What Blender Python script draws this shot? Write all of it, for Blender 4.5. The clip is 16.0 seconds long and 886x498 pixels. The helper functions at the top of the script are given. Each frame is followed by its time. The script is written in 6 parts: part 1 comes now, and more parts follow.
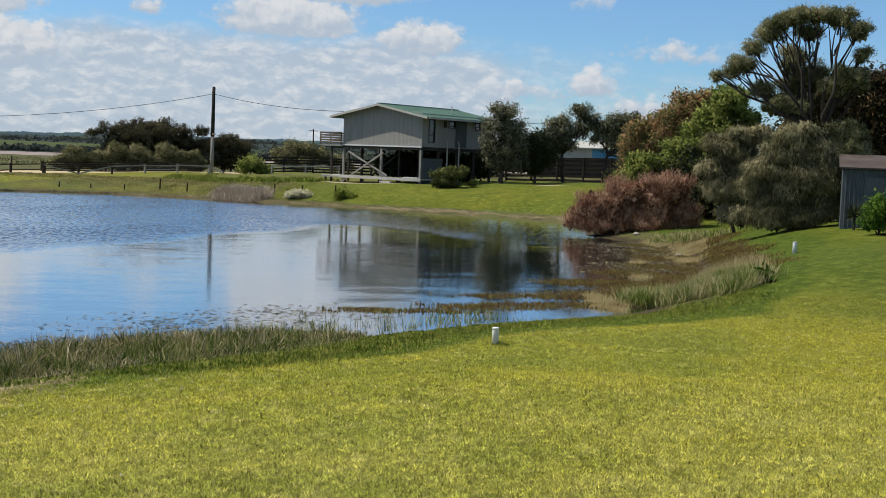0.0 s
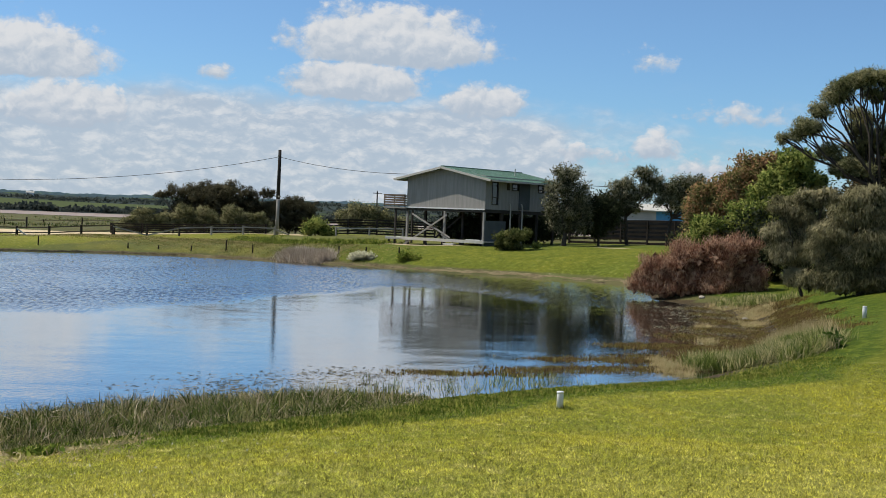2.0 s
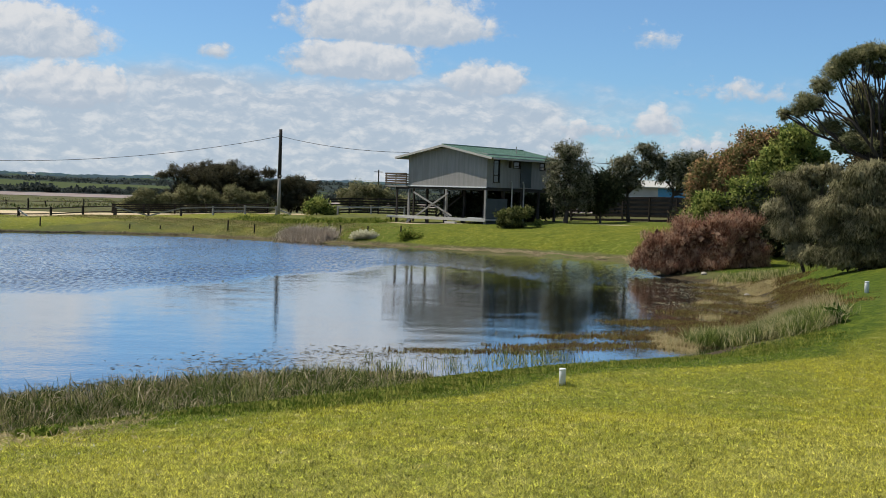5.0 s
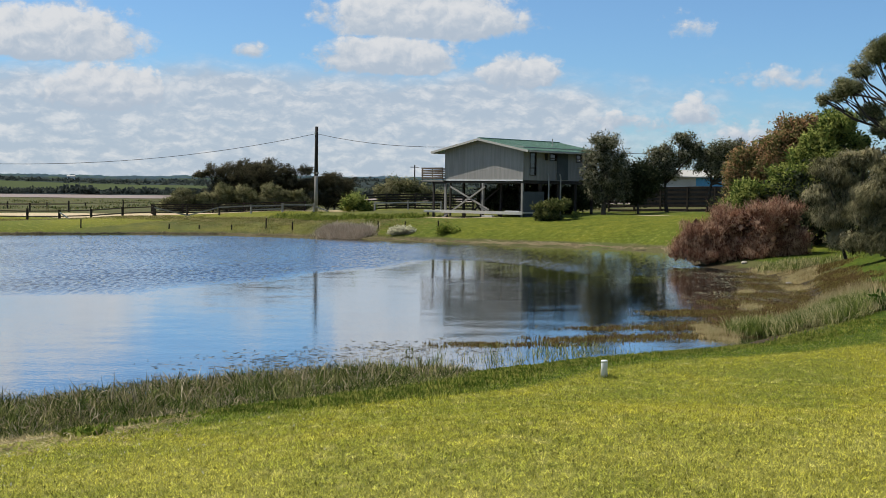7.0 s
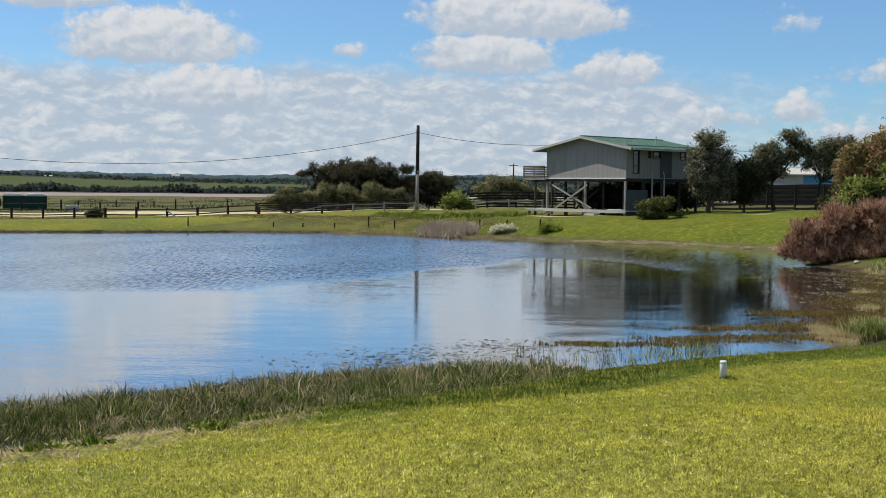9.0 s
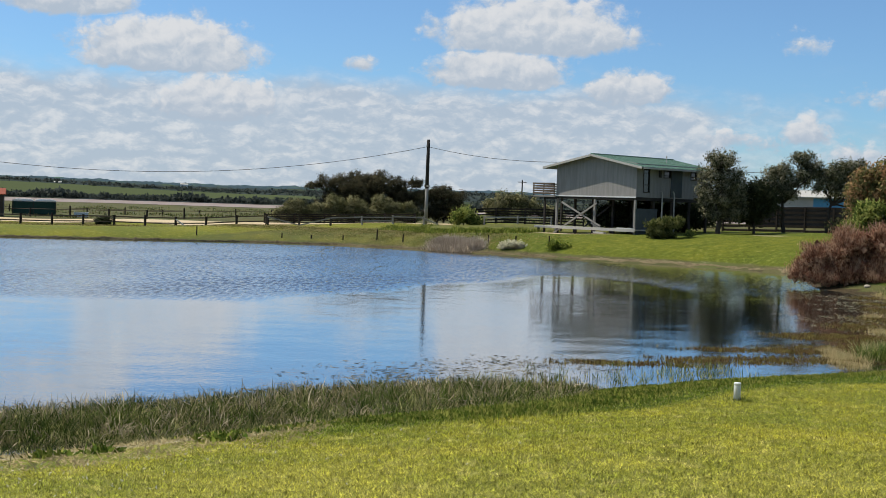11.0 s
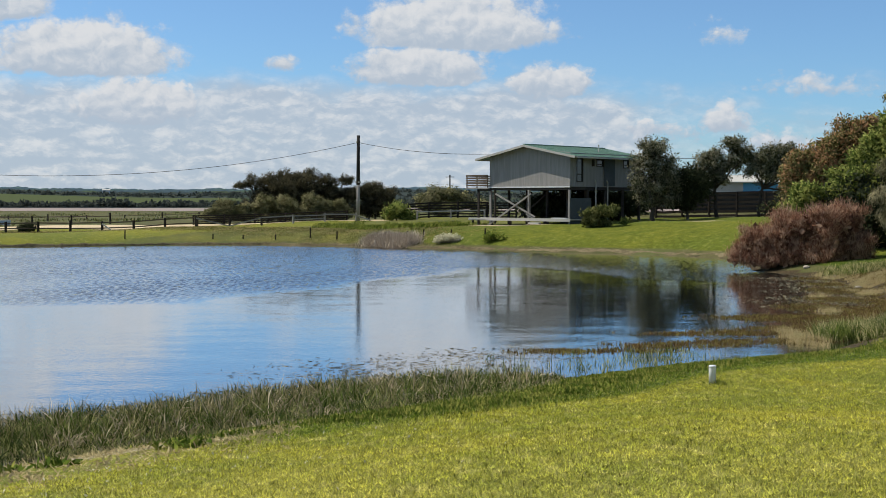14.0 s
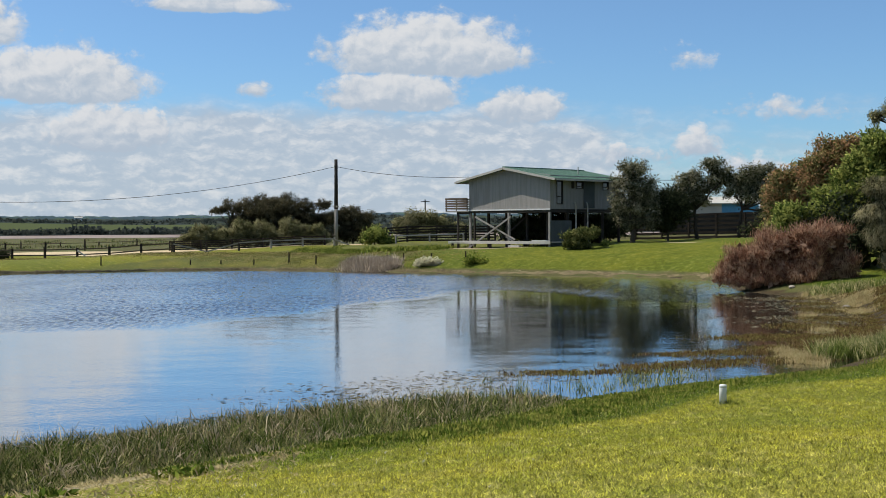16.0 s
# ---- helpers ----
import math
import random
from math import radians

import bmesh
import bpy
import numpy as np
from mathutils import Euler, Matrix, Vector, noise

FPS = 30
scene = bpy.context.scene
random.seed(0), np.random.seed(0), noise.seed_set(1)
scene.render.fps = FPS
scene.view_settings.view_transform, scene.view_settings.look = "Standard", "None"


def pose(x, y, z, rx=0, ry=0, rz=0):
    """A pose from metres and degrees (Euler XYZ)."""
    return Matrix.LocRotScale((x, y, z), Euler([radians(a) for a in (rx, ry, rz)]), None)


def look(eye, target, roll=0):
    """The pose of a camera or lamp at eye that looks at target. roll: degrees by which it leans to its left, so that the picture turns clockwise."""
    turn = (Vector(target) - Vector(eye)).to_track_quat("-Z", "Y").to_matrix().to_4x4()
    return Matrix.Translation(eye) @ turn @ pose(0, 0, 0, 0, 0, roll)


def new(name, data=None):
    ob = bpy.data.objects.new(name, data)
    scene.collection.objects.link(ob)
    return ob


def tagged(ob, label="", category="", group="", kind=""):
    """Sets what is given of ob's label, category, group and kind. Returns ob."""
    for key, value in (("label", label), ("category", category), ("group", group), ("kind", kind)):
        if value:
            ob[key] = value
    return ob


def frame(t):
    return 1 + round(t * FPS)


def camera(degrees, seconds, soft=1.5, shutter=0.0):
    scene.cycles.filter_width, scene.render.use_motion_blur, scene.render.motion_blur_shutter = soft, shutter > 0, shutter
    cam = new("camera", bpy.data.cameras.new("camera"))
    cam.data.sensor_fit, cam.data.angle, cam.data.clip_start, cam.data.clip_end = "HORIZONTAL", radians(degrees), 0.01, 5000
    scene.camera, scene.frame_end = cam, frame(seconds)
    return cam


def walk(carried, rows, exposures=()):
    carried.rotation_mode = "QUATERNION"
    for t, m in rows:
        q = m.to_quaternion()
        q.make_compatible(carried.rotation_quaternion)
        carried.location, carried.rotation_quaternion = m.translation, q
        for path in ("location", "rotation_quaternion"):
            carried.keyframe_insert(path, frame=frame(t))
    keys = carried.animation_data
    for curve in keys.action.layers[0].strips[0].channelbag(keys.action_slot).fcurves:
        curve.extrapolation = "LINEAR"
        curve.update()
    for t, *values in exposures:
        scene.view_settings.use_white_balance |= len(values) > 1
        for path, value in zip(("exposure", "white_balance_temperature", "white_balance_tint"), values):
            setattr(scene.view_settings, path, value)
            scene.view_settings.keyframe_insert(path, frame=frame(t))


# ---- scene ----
cam = camera(39.39, 16.0, 0.55)
EXPOSURE = 0.05
SKY, CLOUD, SUN = 0.099, 0.76, 4.6
RIPPLE, CHOP = (0.05, 0.22), 0.62                         # small ripples, calm and windy; slope of the wind chop
PATH = [
    (0, (62.561, -75.352, 3.823), (50.132, -59.750, 2.380), 2.20),
    (0.5, (62.538, -75.366, 3.823), (49.926, -59.885, 2.686), 2.22),
    (1, (62.534, -75.375, 3.846), (49.664, -60.085, 3.083), 1.97),
    (1.5, (62.541, -75.380, 3.844), (49.429, -60.287, 3.304), 1.83),
    (2, (62.548, -75.391, 3.837), (49.286, -60.428, 3.355), 2.28),
    (2.5, (62.543, -75.397, 3.836), (49.042, -60.652, 3.254), 2.73),
    (3, (62.552, -75.382, 3.842), (49.025, -60.668, 3.114), 2.64),
    (3.5, (62.563, -75.368, 3.842), (49.185, -60.519, 3.107), 2.26),
    (4, (62.558, -75.372, 3.832), (49.274, -60.439, 3.083), 2.10),
    (4.2, (62.558, -75.372, 3.832), (49.337, -60.386, 3.051), 2.10),
    (6.3, (62.530, -75.406, 3.840), (49.013, -60.691, 2.954), 1.08),
    (6.5, (62.530, -75.406, 3.840), (48.930, -60.769, 2.954), 1.08),
    (7, (62.515, -75.379, 3.828), (48.805, -60.848, 2.889), 0.68),
    (7.5, (62.492, -75.369, 3.839), (48.696, -60.924, 2.848), 0.57),
    (8, (62.468, -75.376, 3.824), (48.243, -61.363, 2.676), 0.44),
    (8.5, (62.386, -75.431, 3.815), (47.623, -61.980, 2.754), 0.81),
    (9, (62.219, -75.529, 3.810), (47.408, -62.125, 2.831), 0.60),
    (9.2, (62.219, -75.529, 3.810), (47.485, -62.041, 2.819), 0.60),
    (11.3, (62.003, -75.530, 3.786), (47.096, -62.217, 3.053), 1.97),
    (11.5, (62.003, -75.530, 3.786), (47.096, -62.217, 3.025), 1.97),
    (12, (61.916, -75.413, 3.740), (47.050, -62.074, 2.699), 2.04),
    (12.5, (61.756, -75.396, 3.694), (47.111, -61.838, 2.384), 1.65),
    (13, (61.475, -75.399, 3.652), (47.166, -61.490, 2.311), 0.57),
    (13.5, (61.169, -75.327, 3.600), (46.997, -61.253, 2.562), 0.16),
    (14, (60.930, -75.311, 3.593), (46.841, -61.137, 2.820), 0.11),
    (14.5, (60.686, -75.347, 3.541), (46.613, -61.142, 3.105), -0.25),
    (15, (60.502, -75.326, 3.512), (46.324, -61.224, 3.152), -0.42),
    (15.5, (60.357, -75.225, 3.496), (46.314, -60.985, 3.281), -0.60),
    (16, (60.164, -75.189, 3.462), (46.367, -60.715, 3.092), -0.33),
]
walk(cam, [(t, look(e, g, r)) for t, e, g, r in PATH], [(0.0, EXPOSURE), (16.0, EXPOSURE)])

# ---------------------------------------------------------------- light
SUN_EL, SUN_AZ = radians(54), Vector((-0.88, -0.475))      # high sun, over the lagoon side
VIEW = radians(48.0)                                      # middle of the pan, turned left from +y


def tree_of(name):
    m = bpy.data.materials.new(name)
    m.use_nodes = True
    m.node_tree.nodes.clear()
    return m, m.node_tree


class Nodes:
    """Short hand for node trees."""

    def __init__(self, tree):
        self.t = tree

    def n(self, kind, **kw):
        node = self.t.nodes.new("ShaderNode" + kind)
        for k, v in kw.items():
            if k.startswith("i_"):
                node.inputs[int(k[2:]) if k[2:].isdigit() else k[2:].replace("_", " ")].default_value = v
            else:
                setattr(node, k, v)
        return node

    def link(self, a, b):
        self.t.links.new(a, b)

    def put(self, sock, v):
        if isinstance(v, (int, float)):
            sock.default_value = v
        elif isinstance(v, tuple):
            sock.default_value = (*v, 1.0)[:len(sock.default_value)]
        else:
            self.link(v, sock)

    def math(self, op, a, b=0.0, c=None, clamp=False):
        m = self.n("Math", operation=op, use_clamp=clamp)
        self.put(m.inputs[0], a)
        self.put(m.inputs[1], b)
        if c is not None:
            self.put(m.inputs[2], c)
        return m.outputs[0]

    def mix(self, f, a, b, kind="MIX"):
        m = self.n("Mix", data_type="RGBA", blend_type=kind)
        self.put(m.inputs[0], f)
        self.put(m.inputs[6], a)
        self.put(m.inputs[7], b)
        return m.outputs[2]

    def ramp(self, f, lo, hi, a=0.0, b=1.0):
        m = self.n("MapRange", interpolation_type="SMOOTHSTEP")
        for k, v in enumerate((f, lo, hi, a, b)):
            self.put(m.inputs[k], v)
        return m.outputs[0]

    def noise(self, vec, scale, detail=4.0, rough=0.55, dist=0.0):
        m = self.n("TexNoise")
        if vec is not None:
            self.link(vec, m.inputs["Vector"])
        m.inputs["Scale"].default_value, m.inputs["Detail"].default_value = scale, detail
        m.inputs["Roughness"].default_value, m.inputs["Distortion"].default_value = rough, dist
        return m.outputs[0]

    def stretch(self, vec, sx, sy, sz, rz=0.0):
        m = self.n("Mapping")
        self.link(vec, m.inputs[0])
        m.inputs["Rotation"].default_value = (0, 0, rz)
        m.inputs["Scale"].default_value = (sx, sy, sz)
        return m.outputs[0]

    def place(self):
        return self.n("NewGeometry").outputs["Position"]

    def bump(self, h, strength, distance):
        b = self.n("Bump")
        self.put(b.inputs["Strength"], strength)
        b.inputs["Distance"].default_value = distance
        self.link(h, b.inputs["Height"])
        return b.outputs[0]

    def surface(self, colour, rough, normal=None, metal=0.0, spec=0.5):
        p = self.n("BsdfPrincipled")
        self.put(p.inputs["Base Color"], colour)
        self.put(p.inputs["Roughness"], rough)
        p.inputs["Metallic"].default_value = metal
        p.inputs["Specular IOR Level"].default_value = spec
        if normal is not None:
            self.link(normal, p.inputs["Normal"])
        return p

    def out(self, shader):
        o = self.n("OutputMaterial")
        self.link(shader, o.inputs[0])


def build_world():
    world = bpy.data.worlds.new("sky")
    scene.world = world
    world.use_nodes = True
    world.node_tree.nodes.clear()
    k = Nodes(world.node_tree)
    sky = k.n("TexSky", sky_type="NISHITA", sun_disc=False, sun_elevation=SUN_EL,
              sun_rotation=math.atan2(SUN_AZ.x, SUN_AZ.y), air_density=1.0, dust_density=0.25, ozone_density=2.2)
    d = k.n("TexCoord").outputs["Generated"]
    sep = k.n("SeparateXYZ")
    k.link(d, sep.inputs[0])
    x, y, z = sep.outputs
    right = k.math("ADD", k.math("MULTIPLY", x, math.cos(VIEW)), k.math("MULTIPLY", y, math.sin(VIEW)))
    ahead = k.math("ADD", k.math("MULTIPLY", x, -math.sin(VIEW)), k.math("MULTIPLY", y, math.cos(VIEW)))
    az = k.math("MULTIPLY", k.math("ARCTAN2", right, ahead), 180 / math.pi)
    el = k.math("MULTIPLY", k.math("ARCSINE", z), 180 / math.pi)
    plane = k.n("CombineXYZ")
    k.link(az, plane.inputs[0])
    k.link(el, plane.inputs[1])
    p = plane.outputs[0]
    # cauliflower heads: rounded cells within cells, bent out of line by a slow noise
    bend = k.n("TexNoise", noise_dimensions="2D")
    k.link(p, bend.inputs["Vector"])
    bend.inputs["Scale"].default_value, bend.inputs["Detail"].default_value = 0.9, 5.0
    shift = k.n("VectorMath", operation="MULTIPLY_ADD")
    k.link(bend.outputs["Color"], shift.inputs[0])
    shift.inputs[1].default_value, shift.inputs[2].default_value = (0.9, 0.7, 0.0), (-0.45, -0.35, 0.0)
    warped = k.n("VectorMath", operation="ADD")
    k.link(p, warped.inputs[0])
    k.link(shift.outputs[0], warped.inputs[1])
    q = warped.outputs[0]
    to_sun = (-0.22, 0.26, 0.0)

    def heads(at, sx, sy, scale, detail, rough, moved=False):
        if moved:
            m = k.n("VectorMath", operation="ADD")
            k.link(at, m.inputs[0])
            m.inputs[1].default_value = to_sun
            at = m.outputs[0]
        v = k.n("TexVoronoi", feature="SMOOTH_F1", voronoi_dimensions="2D", normalize=True)
        k.link(k.stretch(at, sx, sy, 1.0), v.inputs["Vector"])
        for name, value in (("Scale", scale), ("Detail", detail), ("Roughness", rough), ("Smoothness", 0.35)):
            v.inputs[name].default_value = value
        return k.math("SUBTRACT", 1.0, v.outputs["Distance"])

    puff = heads(q, 1.0, 1.3, 0.75, 4.0, 0.55)
    puff_lit = k.math("SUBTRACT", puff, heads(q, 1.0, 1.3, 0.75, 4.0, 0.55, True))
    wisp = k.noise(k.stretch(p, 1.0, 1.4, 1.0), 1.6, 7.0, 0.62)
    edge = k.math("ADD", k.math("MULTIPLY", k.math("SUBTRACT", puff, 0.72), 1.5), k.math("MULTIPLY", k.math("SUBTRACT", wisp, 0.5), 0.9))
    # the single cumulus clouds: azimuth, elevation of the base line, half width, height, depth below
    best, body = None, None
    for ca, ce, w, up, down, dense in CLOUDS:
        u = k.math("DIVIDE", k.math("SUBTRACT", az, ca), w)
        v = k.math("SUBTRACT", el, ce)
        v = k.math("ADD", k.math("DIVIDE", k.math("MAXIMUM", v, 0.0), up), k.math("DIVIDE", k.math("MINIMUM", v, 0.0), down))
        f = k.math("SUBTRACT", 1.0, k.math("SQRT", k.math("ADD", k.math("MULTIPLY", u, u), k.math("MULTIPLY", v, v))))
        f = k.math("MULTIPLY", f, dense)
        lit = k.math("MULTIPLY_ADD", v, 0.5, 0.5)
        if best is None:
            best, body = f, lit
        else:
            new_best = k.math("MAXIMUM", best, f)
            more = k.ramp(k.math("SUBTRACT", f, best), -0.22, 0.22)
            body = k.math("ADD", k.math("MULTIPLY", more, lit), k.math("MULTIPLY", k.math("SUBTRACT", 1.0, more), body))
            best = new_best
    cumulus = k.ramp(k.math("ADD", best, k.math("MULTIPLY", edge, 0.52)), -0.02, 0.32)
    # the pale broken layer low over the horizon, which goes on all round
    layer = k.noise(k.stretch(p, 0.42, 1.0, 1.0), 0.5, 4.0, 0.5)
    layer2 = k.noise(k.stretch(p, 0.6, 1.25, 1.0), 1.15, 8.0, 0.6, 0.25)
    heap = heads(q, 0.75, 1.9, 0.9, 4.0, 0.6)
    heap_lit = k.math("SUBTRACT", heap, heads(q, 0.75, 1.9, 0.9, 4.0, 0.6, True))
    heaps = k.ramp(k.math("ADD", k.math("MULTIPLY", heap, 0.6), k.math("MULTIPLY", layer2, 0.6)), 0.58, 0.92)
    cover = k.math("MULTIPLY", k.ramp(el, 6.6, 3.9), k.ramp(k.math("ABSOLUTE", k.math("ADD", az, 11.0)), 28.0, 18.0, 0.28, 1.0))
    low = k.ramp(k.math("ADD", cover, k.math("ADD", k.math("MULTIPLY_ADD", layer, 1.1, -0.55), k.math("MULTIPLY_ADD", layer2, 0.5, -0.25))), 0.1, 0.85)
    low = k.math("MULTIPLY", k.math("MULTIPLY", low, k.ramp(el, 7.6, 5.2)), 0.93)
    # scattered cumulus over the rest of the sky, behind and above
    high = k.noise(d, 3.2, 6.0, 0.55)
    high = k.math("MULTIPLY", k.ramp(high, 0.49, 0.62), k.ramp(el, 10.5, 15.0))
    back = k.math("MULTIPLY", k.ramp(k.noise(d, 7.0, 6.0, 0.55), 0.54, 0.66), k.ramp(k.math("ABSOLUTE", az), 32.0, 45.0))
    back = k.math("MULTIPLY", back, k.ramp(el, 22.0, 14.0))
    whole = k.math("MAXIMUM", k.math("MAXIMUM", cumulus, low), k.math("MAXIMUM", high, back))
    # brightness of the cloud: sunlit tops, grey bases
    tone_c = k.math("ADD", k.math("MULTIPLY_ADD", body, 0.85, 0.12), k.math("MULTIPLY", puff_lit, 1.1), clamp=True)
    tone_l = k.math("ADD", k.math("MULTIPLY_ADD", layer2, 0.45, 0.14), k.math("ADD", k.math("MULTIPLY", heaps, 0.32), k.math("MULTIPLY", heap_lit, 0.6)), clamp=True)
    tone = k.math("ADD", k.math("MULTIPLY", cumulus, tone_c), k.math("MULTIPLY", k.math("SUBTRACT", 1.0, cumulus), tone_l))
    colour = k.mix(k.ramp(tone, 0.28, 0.95), (0.56, 0.66, 0.785), (0.89, 0.915, 0.95))
    haze = k.math("MULTIPLY", k.ramp(el, 4.5, 0.0), 0.5)
    sky_bg = k.n("Background", i_1=SKY)
    k.link(k.mix(k.ramp(el, 30.0, 0.0), sky.outputs[0], k.mix(1.0, sky.outputs[0], (0.61, 0.90, 1.21), "MULTIPLY")), sky_bg.inputs[0])
    cloud_bg = k.n("Background", i_1=CLOUD)
    k.link(colour, cloud_bg.inputs[0])
    both = k.n("MixShader")
    k.link(k.math("MAXIMUM", whole, haze), both.inputs[0])
    k.link(sky_bg.outputs[0], both.inputs[1])
    k.link(cloud_bg.outputs[0], both.inputs[2])
    o = k.n("OutputWorld")
    k.link(both.outputs[0], o.inputs[0])


# azimuth from the middle of the pan (positive to the right), base elevation, half width, height, depth: degrees
CLOUDS = ((3.6, 7.5, 5.4, 2.6, 0.8, 1.0), (5.4, 7.6, 3.6, 1.5, 0.7, 1.0), (2.2, 5.9, 3.9, 1.6, 0.8, 1.0), (8.0, 5.4, 2.4, 1.1, 0.9, 0.9),
          (-13.0, 6.1, 5.0, 2.3, 0.8, 1.0), (-17.5, 8.3, 3.8, 2.6, 0.7, 1.0), (-10.6, 4.1, 4.0, 1.7, 1.0, 0.9), (-4.1, 6.2, 1.0, 0.6, 0.4, 0.5),
          (15.9, 7.5, 1.1, 0.6, 0.5, 0.26), (19.3, 5.4, 1.5, 0.7, 0.5, 0.3), (16.0, 3.6, 1.7, 1.1, 0.8, 0.55), (-6.0, 9.9, 3.6, 0.9, 0.3, 1.0),
          (20.5, 5.0, 3.0, 0.5, 0.4, 0.2), (12.5, 3.2, 3.0, 0.8, 0.8, 0.4), (18.5, 2.6, 3.5, 0.8, 1.0, 0.35))
build_world()
sun = new("sun", bpy.data.lights.new("sun", "SUN"))
sun.data.energy, sun.data.angle, sun.data.color = SUN, radians(0.53), (1.0, 0.95, 0.86)
flat = SUN_AZ.normalized() * math.cos(SUN_EL)
sun.matrix_world = look((flat.x * 60, flat.y * 60, math.sin(SUN_EL) * 60), (0, 0, 0))

# ---------------------------------------------------------------- materials
def leafy(name, dark, light, tip=None, through_light=0.35, patch=0.5, upright=0.0, mass=0.0):
    """Leaves; upright or mass: they take the light as the turf or the rounded head that they make up."""
    m, t = tree_of(name)
    k = Nodes(t)
    g = k.n("NewGeometry")
    rnd = g.outputs["Random Per Island"]
    c = k.mix(k.ramp(rnd, 0.0, 1.0), dark, light)
    c = k.mix(k.math("MULTIPLY", k.noise(g.outputs["Position"], patch, 3.0), 0.8), c, k.mix(1.0, c, (0.62, 0.66, 0.6), "MULTIPLY"))
    if tip:
        c = k.mix(k.ramp(k.math("ADD", k.noise(g.outputs["Position"], patch * 2.2, 2.0), k.math("MULTIPLY", rnd, 0.35)), 0.62, 0.8), c, tip)
    normal = None
    if upright or mass:
        scaled = k.n("VectorMath", operation="MULTIPLY_ADD")
        k.link(k.n("Attribute", attribute_name="outward").outputs["Vector"], scaled.inputs[0])
        scaled.inputs[1].default_value, scaled.inputs[2].default_value = (mass, mass, mass), (0, 0, upright)
        add = k.n("VectorMath", operation="ADD")
        k.link(g.outputs["Normal"], add.inputs[0])
        k.link(scaled.outputs[0], add.inputs[1])
        nrm = k.n("VectorMath", operation="NORMALIZE")
        k.link(add.outputs[0], nrm.inputs[0])
        normal = nrm.outputs[0]
    p = k.surface(c, 0.8, normal, 0.0, 0.06)
    tr = k.n("BsdfTranslucent")
    k.link(c, tr.inputs[0])
    mx = k.n("MixShader", i_0=through_light)
    k.link(p.outputs[0], mx.inputs[1])
    k.link(tr.outputs[0], mx.inputs[2])
    k.out(mx.outputs[0])
    return m


def plain(name, a, b, scale=3.0, rough=0.8, metal=0.0, bump=0.15, depth=0.01, grain=None, spec=0.12):
    """Two-tone weathered surface; grain stretches the fine noise along one axis."""
    m, t = tree_of(name)
    k = Nodes(t)
    pos = k.place()
    fine = k.noise(k.stretch(pos, *(grain or (1, 1, 1))), scale * 5, 5.0, 0.6)
    big = k.noise(pos, scale * 0.35, 3.0)
    f = k.ramp(k.math("ADD", k.math("MULTIPLY", fine, 0.55), k.math("MULTIPLY", big, 0.55)), 0.32, 0.78)
    r = k.n("ObjectInfo").outputs["Random"]
    c = k.mix(f, a, b)
    c = k.mix(k.math("MULTIPLY", r, 0.35), c, k.mix(1.0, c, (0.72, 0.72, 0.72), "MULTIPLY"))
    k.out(k.surface(c, k.ramp(fine, 0.2, 0.8, rough - 0.08, min(1.0, rough + 0.08)), k.bump(fine, bump, depth), metal, spec).outputs[0])
    return m


def lawn_colour(k, pos, lush):
    """Mown grass: olive and green patches, straw-coloured spots, deep green where it grows lush."""
    broad = k.noise(pos, 0.13, 3.0, 0.5)
    patch = k.noise(pos, 0.75, 4.0, 0.6)
    spot = k.noise(k.stretch(pos, 1.0, 1.0, 0.0), 2.6, 4.0, 0.65)
    c = k.mix(k.ramp(k.math("ADD", broad, k.math("MULTIPLY_ADD", patch, 0.5, -0.25)), 0.38, 0.60), LAWN[0], LAWN[1])
    c = k.mix(k.math("MULTIPLY", k.ramp(spot, 0.52, 0.70), 0.7), c, LAWN[2])
    up_slope = k.n("VectorMath", operation="DOT_PRODUCT")
    k.link(pos, up_slope.inputs[0])
    up_slope.inputs[1].default_value = (0.743, -0.669, 0.0)
    dry = k.math("MULTIPLY", k.ramp(k.math("ADD", up_slope.outputs["Value"], k.math("MULTIPLY_ADD", broad, 12.0, -6.0)), 79.0, 90.0), k.ramp(patch, 0.35, 0.65, 0.3, 0.75))
    c = k.mix(dry, c, (0.350, 0.335, 0.085))               # drier and paler up the slope
    deep = k.math("ADD", lush, k.math("MULTIPLY_ADD", patch, 0.5, -0.25), clamp=True)
    return k.mix(k.ramp(deep, 0.2, 0.8), c, k.mix(k.ramp(spot, 0.42, 0.62), LAWN[3], LAWN[4]))


LAWN = ((0.178, 0.192, 0.021), (0.278, 0.255, 0.024), (0.46, 0.405, 0.13), (0.060, 0.094, 0.006), (0.120, 0.150, 0.012))


